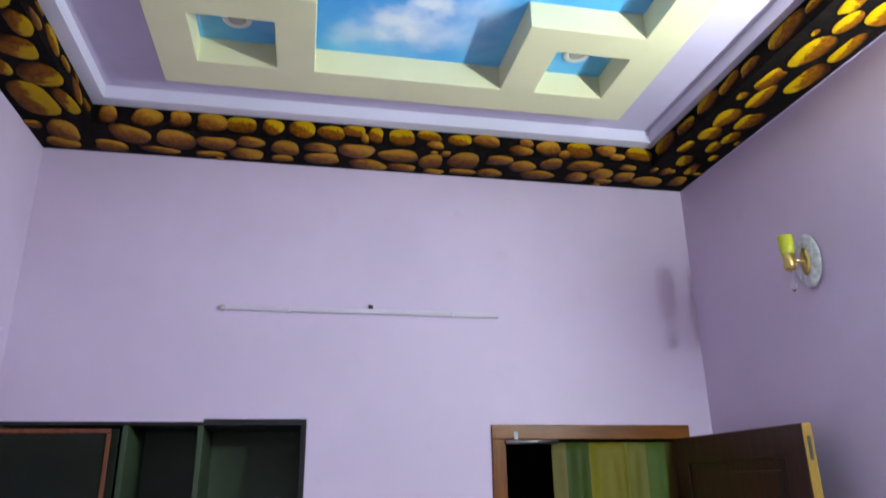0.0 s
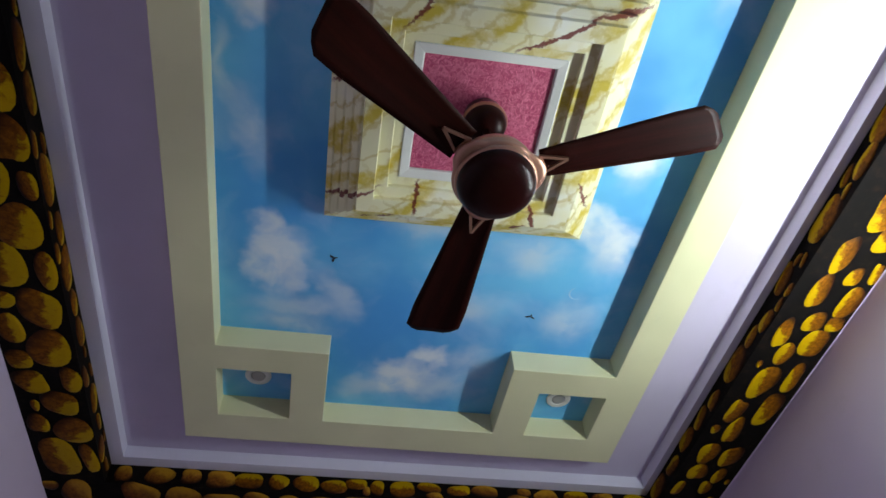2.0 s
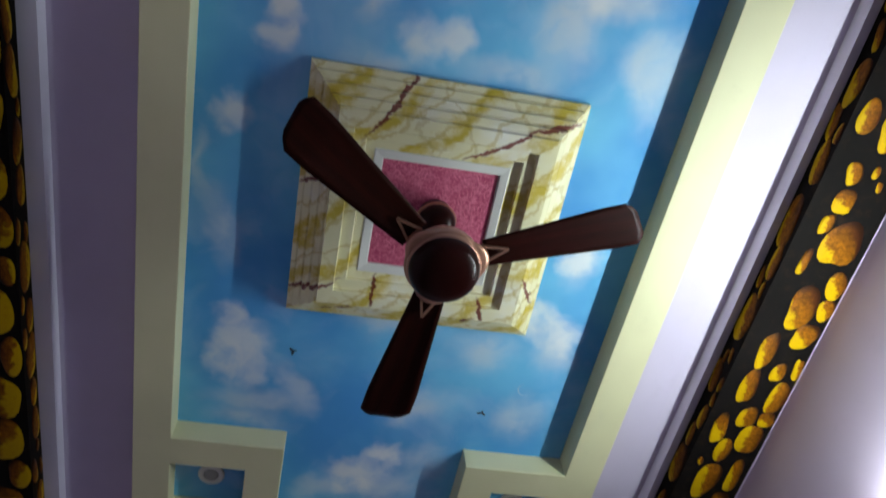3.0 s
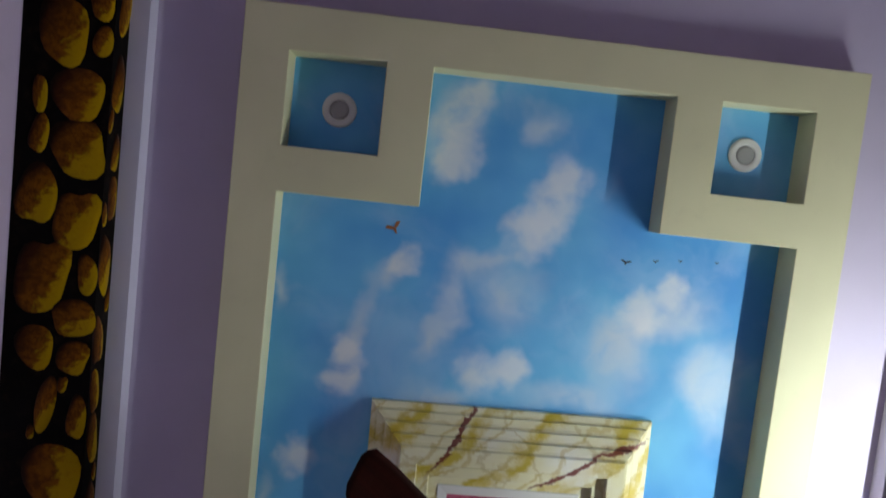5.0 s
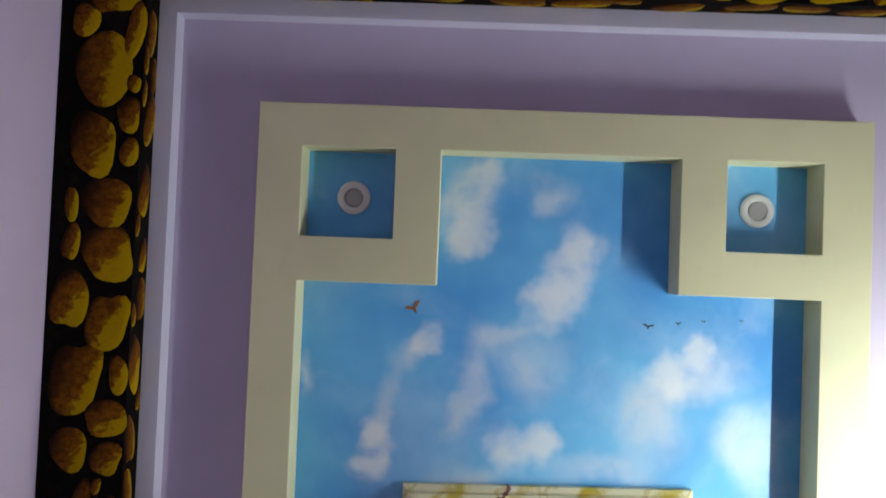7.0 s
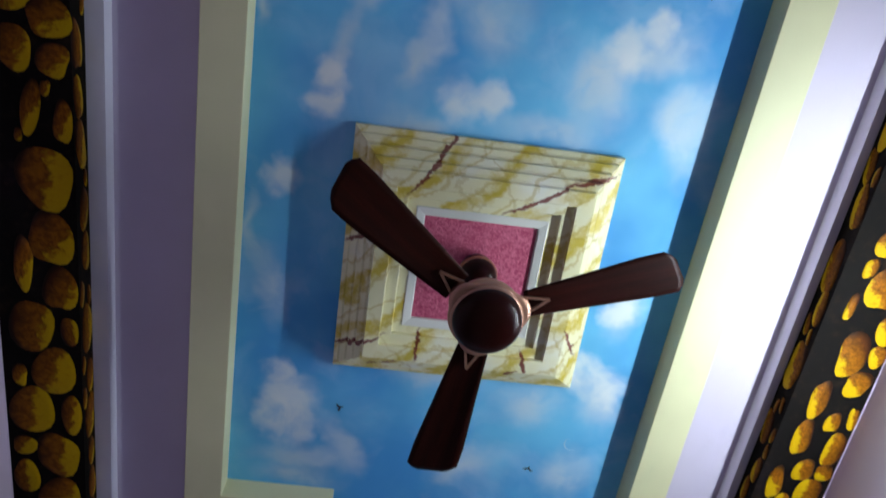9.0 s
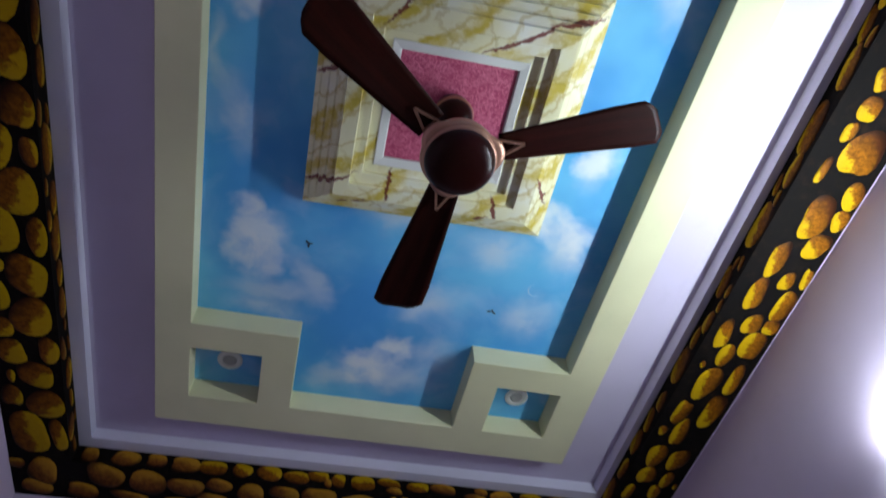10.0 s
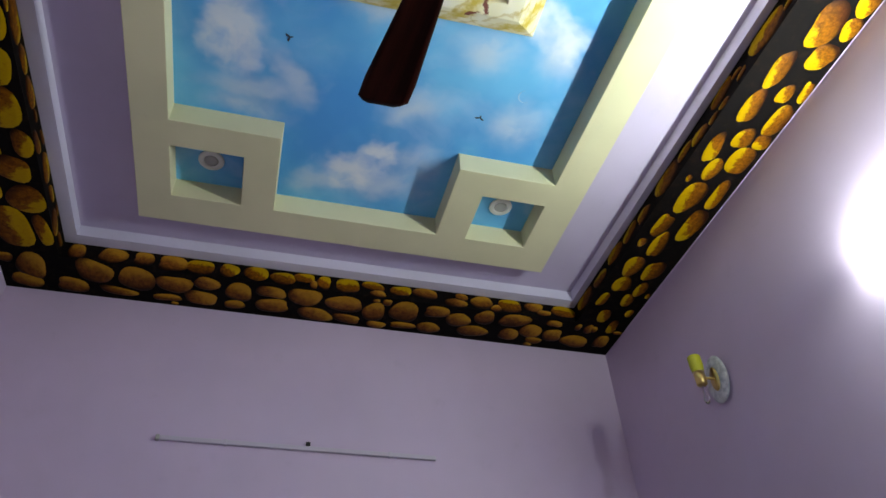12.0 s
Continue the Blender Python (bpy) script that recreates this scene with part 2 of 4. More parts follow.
patch = noise_tex(tree, 4.0, 3.0, 0.5, obj)
gate = ramp(tree, patch.outputs[0], 0.24, 0.46)
wide = math_node(tree, "MULTIPLY", stripe(-46, 6.5, 2.0, 3.6, 0.27, 0.0), gate)
thin = stripe(-52, 11.0, 2.2, 4.5, 0.12, 0.3)
thin2 = math_node(tree, "MULTIPLY", stripe(40, 6.0, 2.6, 4.0, 0.09, 0.7), ramp(tree, patch.outputs[0], 0.60, 0.42))
vein = noise_tex(tree, 26.0, 5.0, 0.6, obj)
CRACKS = [
    (-0.178, -0.385, 0.116, 125), (0.355, -0.384, 0.075, 168), (0.185, -0.307, 0.114, 147), (-0.384, 0.316, 0.089, -30), (-0.287, 0.39, 0.047, -27),
    (-0.162, 0.291, 0.05, 91), (-0.414, -0.081, 0.047, -39), (0.191, 0.371, 0.026, -40), (0.229, 0.317, 0.039, 73), (0.397, 0.232, 0.061, 60),
] # place, half length, turn
jag = noise_tex(tree, 28.0, 5.0, 0.7, obj)
jog = tree.nodes.new("ShaderNodeVectorMath")
jog.operation = "MULTIPLY_ADD"
jog.inputs[1].default_value, jog.inputs[2].default_value = (0.05, 0.05, 0), (-0.025, -0.025, 0)
tree.links.new(jag.outputs["Color"], jog.inputs[0])
bent = tree.nodes.new("ShaderNodeVectorMath")
bent.operation = "ADD"
tree.links.new(obj, bent.inputs[0])
tree.links.new(jog.outputs[0], bent.inputs[1])
crack = None
for cx, cy, half, turn in CRACKS:
    mp = tree.nodes.new("ShaderNodeMapping")
    mp.vector_type = "TEXTURE"
    mp.inputs["Location"].default_value = (cx, cy, 0)
    mp.inputs["Rotation"].default_value = (0, 0, radians(turn))
    mp.inputs["Scale"].default_value = (half * 1.6, 0.0095, 1000)
    tree.links.new(bent.outputs[0], mp.inputs[0])
    ln = tree.nodes.new("ShaderNodeVectorMath")
    ln.operation = "LENGTH"
    tree.links.new(mp.outputs[0], ln.inputs[0])
    one = ramp(tree, ln.outputs["Value"], 1.0, 0.55)
    crack = one if crack is None else math_node(tree, "MAXIMUM", crack, one)
col = mix(tree, gate, (0.87, 0.86, 0.79), (0.85, 0.80, 0.54))
strong = ramp(tree, vein.outputs[0], 0.25, 0.6)
col = mix(tree, math_node(tree, "MULTIPLY", wide, math_node(tree, "ADD", math_node(tree, "MULTIPLY", strong, 0.6), 0.30)), col, (0.60, 0.44, 0.015))
col = mix(tree, math_node(tree, "MULTIPLY", thin, 0.45), col, (0.52, 0.37, 0.02))
col = mix(tree, math_node(tree, "MULTIPLY", thin2, 0.35), col, (0.46, 0.33, 0.02))
col = mix(tree, math_node(tree, "MULTIPLY", crack, 0.92), col, (0.17, 0.014, 0.016))
tree.links.new(col, b.inputs["Base Color"])

m_red, tree, b = material("crimson_textured_plaster", (0.50, 0.07, 0.15), 0.6)
curl = noise_tex(tree, 55.0, 5.0, 0.6, None, 1.6)
tree.links.new(mix(tree, ramp(tree, curl.outputs[0], 0.35, 0.65), (0.48, 0.045, 0.13), (0.72, 0.17, 0.28)), b.inputs["Base Color"])
bump(tree, b, curl.outputs[0], 0.9, 0.006)

m_blade = wood("dark_brown_lacquered_blade", (0.014, 0.0020, 0.0012), (0.029, 0.0040, 0.0021), 0.45, 0, 9.0)
m_blade.node_tree.nodes["Principled BSDF"].inputs["Specular IOR Level"].default_value = 0.10
m_blade.node_tree.nodes["Principled BSDF"].inputs["Coat Weight"].default_value = 0.0
m_hub, _, b = material("glossy_dark_brown_enamel", (0.017, 0.0026, 0.0022), 0.28)
b.inputs["Specular IOR Level"].default_value = 0.14
m_rose, _, _ = material("rose_gold_metal", (0.46, 0.24, 0.17), 0.36, 0.65)
m_gold, _, _ = material("polished_gold_metal", (0.66, 0.48, 0.17), 0.30, 1.0)
m_chrome, _, _ = material("chrome", (0.34, 0.33, 0.32), 0.3, 1.0)
m_glass, _, b = material("clear_crystal", (0.95, 0.97, 1.0), 0.05)
b.inputs["Transmission Weight"].default_value = 1.0
m_shade, _, b = material("yellow_green_glass_shade", (0.72, 0.74, 0.05), 0.25)
b.inputs["Transmission Weight"].default_value = 0.35
m_plate, tree, b = material("grey_white_stone_plate", (0.55, 0.57, 0.60), 0.3)
fleck = noise_tex(tree, 40.0, 5.0)
tree.links.new(mix(tree, ramp(tree, fleck.outputs[0], 0.35, 0.65), (0.42, 0.45, 0.48), (0.66, 0.68, 0.70)), b.inputs["Base Color"])
m_frame_wood = wood("orange_brown_varnished_wood", (0.115, 0.034, 0.0015), (0.19, 0.058, 0.003))
m_head_wood = wood("orange_brown_varnished_head", (0.115, 0.034, 0.0015), (0.19, 0.058, 0.003), 0.35, 0)
for m in (m_frame_wood, m_head_wood):
    m.node_tree.nodes["Principled BSDF"].inputs["Specular IOR Level"].default_value = 0.25
m_leaf_wood = wood("dark_walnut_varnished_wood", (0.015, 0.0036, 0.0012), (0.044, 0.0110, 0.0030))
m_edge_wood = wood("raw_yellow_wood", (0.15, 0.078, 0.006), (0.22, 0.12, 0.012), 0.5)
m_copper = wood("copper_brown_trim", (0.11, 0.024, 0.005), (0.19, 0.046, 0.009), 0.4)
m_board = paint("grey_green_laminate", (0.026, 0.046, 0.019), 0.6, 0.18)
# black laminate of the shelf edges; on the passage it stands for shade
m_dark = paint("black_edge_and_passage_shade", (0.006, 0.006, 0.008), 0.8, 0.1)
m_pane = paint("dark_smoked_pane", (0.008, 0.012, 0.006), 0.45, 0.2, 30.0)
b = m_pane.node_tree.nodes["Principled BSDF"]
b.inputs["Specular IOR Level"].default_value = 0.15
m_mark, _, _ = material("dark_painted_mark", (0.03, 0.03, 0.05), 0.5)
m_mark2, _, _ = material("red_brown_painted_mark", (0.35, 0.13, 0.06), 0.5)
m_crescent = paint("pale_blue_paint", (0.36, 0.60, 0.86), 0.65, 0.05)
m_batten = paint("grey_white_batten", (0.56, 0.51, 0.60), 0.4, 0.04, 400.0)
m_black, _, _ = material("dull_black", (0.015, 0.014, 0.015), 0.6)
m_tube = bpy.data.materials.new("lit_tube")
m_tube.use_nodes = True
tree = m_tube.node_tree
tree.nodes.remove(tree.nodes["Principled BSDF"])
glow = node(tree, "ShaderNodeEmission", Color=(*TUBE_COLOUR, 1), Strength=TUBE_POWER)
tree.links.new(glow.outputs[0], tree.nodes["Material Output"].inputs[0])
# striped curtain
m_curtain, tree, b = material("striped_curtain_cloth", (0.4, 0.38, 0.08), 0.55)
obj = tree.nodes.new("ShaderNodeTexCoord").outputs["Object"]
sep = tree.nodes.new("ShaderNodeSeparateXYZ")
tree.links.new(obj, sep.inputs[0])
cr = tree.nodes.new("ShaderNodeValToRGB")
cr.color_ramp.interpolation = "CONSTANT"
stops = [(0.0, (0.234, 0.195, 0.0468)), (0.11, (0.0468, 0.101, 0.00624)), (0.29, (0.312, 0.257, 0.0109)), (0.585, (0.406, 0.359, 0.078)), (0.60, (0.273, 0.257, 0.0468)), (0.76, (0.0897, 0.183, 0.0156)), (0.91, (0.117, 0.0819, 0.0156))]
while len(cr.color_ramp.elements) < len(stops):
    cr.color_ramp.elements.new(0.5)
for e, (p, c) in zip(cr.color_ramp.elements, stops):
    e.position, e.color = p, (*c, 1)
tree.links.new(ramp(tree, sep.outputs[0], 0.0, 0.60, False), cr.inputs[0])
weave = noise_tex(tree, 300.0, 2.0, 0.5, obj)
tree.links.new(mix(tree, math_node(tree, "MULTIPLY", weave.outputs[0], 0.3), cr.outputs[0], (0.13, 0.12, 0.012)), b.inputs["Base Color"])


# ---- mesh helpers ----
def finish(name, bm, mat, smooth=False):
    me = bpy.data.meshes.new(name)
    bmesh.ops.recalc_face_normals(bm, faces=bm.faces)
    for f in bm.faces:
        f.smooth = smooth
    bm.to_mesh(me)
    bm.free()
    for mm in mat if isinstance(mat, (list, tuple)) else [mat]:
        me.materials.append(mm)
    return new(name, me)


def part(name, bm, mat, parent, label="", smooth=False):
    ob = finish(name, bm, mat, smooth)
    ob.parent = parent
    if label:
        tagged(ob, label)
    return ob


def thing(name, at, label, category, group="", kind="", turn=0.0):
    ob = new(name)
    ob.empty_display_size = 0.05
    ob.matrix_basis = pose(*at, 0, 0, turn)
    return tagged(ob, label, category, group, kind)


def box(bm, x0, x1, y0, y1, z0, z1, bevel=0.0):
    vs = [bm.verts.new((x, y, z)) for z in (z0, z1) for y in (y0, y1) for x in (x0, x1)]
    fs = [bm.faces.new([vs[i] for i in q]) for q in ((0, 2, 3, 1), (4, 5, 7, 6), (0, 1, 5, 4), (2, 6, 7, 3), (0, 4, 6, 2), (1, 3, 7, 5))]
    if bevel:
        edges = {e for f in fs for e in f.edges}
        bmesh.ops.bevel(bm, geom=list(edges), offset=bevel, segments=2, profile=0.5, affect="EDGES")
    return bm


def boxes(*sizes, bevel=0.0):
    bm = bmesh.new()
    for s in sizes:
        box(bm, *s, bevel=bevel)
    return bm


def lathe(profile, steps=40, axis="z", at=(0, 0, 0)):
    """Turns (radius, height) pairs round an axis; ends at radius 0 close."""
    bm = bmesh.new()
    rings = []
    for r, h in profile:
        if r < 1e-6:
            rings.append([bm.verts.new((0, 0, h))])
        else:
            rings.append([bm.verts.new((r * math.cos(2 * math.pi * k / steps), r * math.sin(2 * math.pi * k / steps), h)) for k in range(steps)])
    for a, c in zip(rings, rings[1:]):
        for k in range(steps):
            j = (k + 1) % steps
            quad = [a[k % len(a)], a[j % len(a)], c[j % len(c)], c[k % len(c)]]
            quad = list(dict.fromkeys(quad))
            if len(quad) > 2:
                bm.faces.new(quad)
    turn = {"z": Matrix(), "x": Matrix.Rotation(radians(90), 4, "Y"), "y": Matrix.Rotation(radians(-90), 4, "X")}[axis]
    bm.transform(Matrix.Translation(at) @ turn)
    return bm


def grid_solid(xs, ys, filled, z0, z1, bevel=0.0):
    """A slab from z0 to z1 over the cells of a grid for which filled(i, j) holds."""
    bm = bmesh.new()
    made = {}

    def v(i, j, k):
        if (i, j, k) not in made:
            made[i, j, k] = bm.verts.new((xs[i], ys[j], (z0, z1)[k]))
        return made[i, j, k]

    nx, ny = len(xs) - 1, len(ys) - 1
    solid = lambda i, j: 0 <= i < nx and 0 <= j < ny and filled(i, j)
    for i in range(nx):
        for j in range(ny):
            if not solid(i, j):
                continue
            for k in (0, 1):
                bm.faces.new([v(i, j, k), v(i + 1, j, k), v(i + 1, j + 1, k), v(i, j + 1, k)])
            for di, dj, a, c in ((-1, 0, (i, j), (i, j + 1)), (1, 0, (i + 1, j), (i + 1, j + 1)), (0, -1, (i, j), (i + 1, j)), (0, 1, (i, j + 1), (i + 1, j + 1))):
                if not solid(i + di, j + dj):
                    bm.faces.new([v(*a, 0), v(*c, 0), v(*c, 1), v(*a, 1)])
    bmesh.ops.recalc_face_normals(bm, faces=bm.faces)
    if bevel:
        sharp = [e for e in bm.edges if len(e.link_faces) == 2 and e.calc_face_angle(0) > 1.0]
        bmesh.ops.bevel(bm, geom=sharp, offset=bevel, segments=2, profile=0.5, affect="EDGES")
    return bm


def square_rings(profile, at=(0, 0, 0)):
    """A square moulding from (half width, height) pairs, mitred at its corners."""
    bm = bmesh.new()
    rings = [[bm.verts.new((at[0] + sx * d, at[1] + sy * d, at[2] + h)) for sx, sy in ((-1, -1), (1, -1), (1, 1), (-1, 1))] for d, h in profile]
    for a, c in zip(rings, rings[1:]):
        for k in range(4):
            bm.faces.new([a[k], a[(k + 1) % 4], c[(k + 1) % 4], c[k]])
    return bm


# ---- the large structure ----
H = CEIL + 0.004
DOOR_L, DOOR_R, DOOR_T = 0.462, 1.420, 2.145
NICHE_L, NICHE_R, NICHE_T, NICHE_B = LEFT, -0.347, 2.168, 0.10

tagged(finish("floor", boxes((LEFT - THICK, RIGHT + THICK, NEAR - THICK, FAR + THICK, -0.1, 0.0)), m_floor), "pale grey tiled floor of the room", "floor", kind="structure")
tagged(finish("ceiling", boxes((LEFT - THICK, RIGHT + THICK, NEAR - THICK, FAR + THICK, CEIL, CEIL + 0.12),
    (LEFT, -0.93, NEAR, FAR, MARGIN, CEIL + 0.02), (0.90, RIGHT, NEAR, FAR, MARGIN, CEIL + 0.02),
    (-0.93, 0.90, NEAR, -1.62, MARGIN, CEIL + 0.02), (-0.93, 0.90, 1.62, FAR, MARGIN, CEIL + 0.02)), m_ceiling), "lavender painted plaster ceiling", "ceiling", kind="structure")
tagged(finish("wall_left", boxes((LEFT - THICK, LEFT, NEAR - THICK, FAR + THICK, 0, CEIL)), m_wall), "plain lavender painted wall", "wall", kind="structure")
tagged(finish("wall_right", boxes((RIGHT, RIGHT + THICK, NEAR - THICK, FAR + THICK, 0, CEIL)), m_wall), "lavender painted wall with a lit tube lamp", "wall", kind="structure")
tagged(finish("wall_near", boxes((LEFT, RIGHT, NEAR - THICK, NEAR, 0, CEIL)), m_wall), "plain lavender painted wall", "wall", kind="structure")
xs = [LEFT, NICHE_R, DOOR_L, DOOR_R, RIGHT]
zs = [0.0, NICHE_B, DOOR_T, NICHE_T, CEIL]
bm = grid_solid(xs, zs, lambda i, j: not ((i == 0 and j in (1, 2)) or (i == 2 and j in (0, 1))), -FAR - THICK, -FAR)
bm.transform(Matrix.Rotation(radians(90), 4, "X"))
tagged(finish("wall_far", bm, m_wall), "lavender painted wall with door and built-in shelves", "wall", kind="structure")

# ---- stepped border of the ceiling with painted stones ----
def stone_shape(rng, mat):
    """A low rounded stone of unit half size: an egg with soft lobes, its skirt dropping to the backing."""
    n = 20
    lobes = [(rng.uniform(0, 6.28), rng.uniform(0.02, h), k) for k, h in ((1, 0.13), (2, 0.10), (3, 0.08), (4, 0.05))]
    verts, faces, uvs = [], [], []
    for scale, lift in ((1.0, 0.0), (0.96, 0.0016), (0.72, 0.0036)):
        for k in range(n):
            t = 2 * math.pi * k / n
            square = (abs(math.cos(t)) ** 2.5 + abs(math.sin(t)) ** 2.5) ** (-1 / 2.5)
            r = square * (1 + sum(h * math.sin(m * t + p) for p, h, m in lobes)) * scale
            verts.append((r * math.cos(t), r * math.sin(t), lift))
            uvs.append((r * math.cos(t), r * math.sin(t)))
    verts.append((0, 0, 0.0045))
    uvs.append((0, 0))
    for level in (0, 1):
        for k in range(n):
            a, c = level * n + k, level * n + (k + 1) % n
            faces.append((a, c, c + n, a + n))
    for k in range(n):
        faces.append((2 * n + k, 2 * n + (k + 1) % n, 3 * n))
    me = bpy.data.meshes.new("stone")
    me.from_pydata(verts, [], faces)
    layer = me.uv_layers.new(name="stone")
    for loop in me.loops:
        layer.data[loop.index].uv = uvs[loop.vertex_index]
    for p in me.polygons:
        p.use_smooth = True
    me.materials.append(mat)
    me.update()
    return me


shape_rng = random.Random(5)
STONE_SHAPES = [stone_shape(shape_rng, m_stone) for _ in range(14)]
TAN_SHAPES = [stone_shape(shape_rng, m_stone_tan) for _ in range(14)]


def scatter(placed, start, end, width, sizes, rng):
    """Adds stones at random, large to small, where those placed leave room."""
    found = list(placed)
    for a, c, tries in sizes:
        for _ in range(int(tries * (end - start))):
            k = rng.uniform(0.8, 1.2)
            u, v = rng.uniform(start + a, end - a), rng.uniform(min(c, width / 2), max(width - c, width / 2))
            if all(((u - x) / (a * k + p + 0.010)) ** 2 + ((v - y) / (c * k + q + 0.008)) ** 2 > 1.0 for x, y, p, q in found):
                found.append((u, v, a * k, c * k))
    return found


def lay(stones, parent, place, width, rng, shapes):
    """Lays each stone as an object of its own. place maps (along, across, height) into the room."""
    o = Vector(place(0, 0, 0))
    ax, ay, az = (Vector(place(*e)) - o for e in ((1, 0, 0), (0, 1, 0), (0, 0, 1)))
    for u, v, a, c in stones:
        # grown until it nearly meets its nearest neighbour
        room = [math.hypot((u - x) / (a + p), (v - y) / (c + q)) for x, y, p, q in stones if (x, y) != (u, v)]
        grow = min(1.15, max(0.6, 0.96 * min(room)))
        a, c = a * grow, min(c * grow, width / 2 - 0.004)
        v = min(max(v, c + 0.003), width - c - 0.003)
        t = radians(rng.uniform(-9, 9)) if c < width * 0.38 else 0.0
        x, y = ax * math.cos(t) + ay * math.sin(t), ay * math.cos(t) - ax * math.sin(t)
        at = Vector(place(u, v, 0))
        m = Matrix.Identity(4)
        for col, vec in enumerate((x * a, y * c, az, at)):
            m[0][col], m[1][col], m[2][col] = vec
        st = new("stone", rng.choice(shapes))
        st.parent = parent
        st.matrix_basis = m


BIG = [(0.090, 0.072, 12), (0.060, 0.050, 20), (0.040, 0.028, 40), (0.024, 0.018, 20)]
MIDDLE = [(0.080, 0.046, 30), (0.055, 0.036, 40), (0.030, 0.020, 40)]
SPARSE = [(0.075, 0.050, 20), (0.050, 0.034, 40), (0.030, 0.020, 30)]
FACE = [(0.075, 0.030, 14), (0.055, 0.020, 40), (0.035, 0.012, 60)]
GAPS = [(0.018, 0.011, 7)]
# stones by where they lie: along the border, in from the wall, half length, half width
LEFT_STONES_A = [
    (-2, 0.045, 0.026, 0.025), (-1.96, 0.166, 0.078, 0.084), (-1.87, 0.076, 0.054, 0.047), (-1.84, 0.25, 0.089, 0.03), (-1.72, 0.141, 0.116, 0.092), (-1.68, 0.252, 0.027, 0.024),
    (-1.58, 0.237, 0.051, 0.033), (-1.49, 0.123, 0.105, 0.074), (-1.47, 0.241, 0.037, 0.026), (-1.32, 0.177, 0.08, 0.08), (-1.31, 0.066, 0.05, 0.02), (-1.19, 0.07, 0.053, 0.026),
    (-1.15, 0.184, 0.088, 0.08), (-1.01, 0.077, 0.087, 0.052), (-0.96, 0.209, 0.082, 0.062), (-0.79, 0.107, 0.117, 0.082), (-0.79, 0.234, 0.052, 0.026), (-0.66, 0.205, 0.061, 0.066),
    (-0.57, 0.098, 0.058, 0.048), (-0.54, 0.214, 0.048, 0.045), (-0.39, 0.137, 0.074, 0.025), (-0.36, 0.235, 0.058, 0.025),
]
LEFT_STONES_B = [
    (-0.18, 0.18, 0.089, 0.074), (0.03, 0.183, 0.086, 0.066), (0.13, 0.091, 0.09, 0.028), (0.21, 0.207, 0.079, 0.05), (0.35, 0.109, 0.101, 0.076), (0.36, 0.229, 0.048, 0.026),
    (0.53, 0.164, 0.093, 0.079), (0.56, 0.057, 0.046, 0.026), (0.7, 0.078, 0.094, 0.081), (0.71, 0.223, 0.07, 0.031), (0.86, 0.052, 0.036, 0.039), (0.89, 0.174, 0.084, 0.07),
    (1, 0.052, 0.071, 0.048), (1.09, 0.163, 0.095, 0.079), (1.16, 0.044, 0.051, 0.045), (1.26, 0.217, 0.066, 0.038), (1.29, 0.072, 0.072, 0.068), (1.4, 0.161, 0.078, 0.076),
    (1.42, 0.065, 0.033, 0.017), (1.54, 0.058, 0.063, 0.04), (1.57, 0.178, 0.078, 0.078), (1.76, 0.1, 0.116, 0.08), (1.76, 0.22, 0.098, 0.031),
]
RIGHT_STONES_A = [
    (-0.45, 0.19, 0.036, 0.027), (-0.35, 0.171, 0.041, 0.035), (-0.26, 0.198, 0.034, 0.024), (-0.19, 0.111, 0.083, 0.065), (-0.11, 0.211, 0.044, 0.017), (-0.03, 0.031, 0.05, 0.034),
    (0.07, -0.028, 0.04, 0.03), (0.08, 0.135, 0.097, 0.059), (0.2, 0.063, 0.058, 0.052), (0.28, 0.185, 0.078, 0.035), (0.34, 0.017, 0.043, 0.018), (0.37, 0.096, 0.038, 0.027),
    (0.45, 0.189, 0.078, 0.036), (0.5, 0.047, 0.074, 0.041), (0.6, 0, 0.036, 0.037), (0.6, 0.129, 0.045, 0.037), (0.67, 0.223, 0.068, 0.028),
]
RIGHT_STONES_B = [
    (0.71, 0.07, 0.064, 0.047), (0.78, 0.163, 0.053, 0.033), (0.91, 0.057, 0.073, 0.029), (0.94, 0.173, 0.084, 0.048), (1.12, 0.068, 0.09, 0.041), (1.13, 0.207, 0.077, 0.041),
    (1.26, 0.246, 0.025, 0.018), (1.27, 0.162, 0.095, 0.037), (1.43, 0.207, 0.068, 0.044), (1.45, 0.09, 0.061, 0.044), (1.58, 0.199, 0.054, 0.039), (1.6, 0.082, 0.051, 0.028),
    (1.7, 0.111, 0.046, 0.029), (1.71, 0.239, 0.045, 0.024), (1.8, 0.046, 0.027, 0.018), (1.84, 0.174, 0.048, 0.03), (1.93, 0.083, 0.05, 0.024),
]
FAR_STONES_A = [
    (-1.54, 0.222, 0.04, 0.042), (-1.47, 0.069, 0.09, 0.064), (-1.43, 0.207, 0.087, 0.112), (-1.27, 0.073, 0.064, 0.046), (-1.16, 0.214, 0.076, 0.075), (-1.06, 0.062, 0.085, 0.029),
    (-0.98, 0.175, 0.088, 0.089), (-0.84, 0.057, 0.056, 0.024), (-0.81, 0.165, 0.084, 0.067), (-0.68, 0.083, 0.077, 0.054), (-0.66, 0.206, 0.054, 0.044), (-0.52, 0.066, 0.052, 0.036),
    (-0.5, 0.169, 0.07, 0.069), (-0.35, 0.199, 0.07, 0.045), (-0.33, 0.096, 0.083, 0.054), (-0.19, 0.19, 0.077, 0.069), (-0.12, 0.068, 0.096, 0.056), (0.01, 0.182, 0.099, 0.058),
    (0.05, 0.058, 0.081, 0.038), (0.17, 0.146, 0.059, 0.072),
]
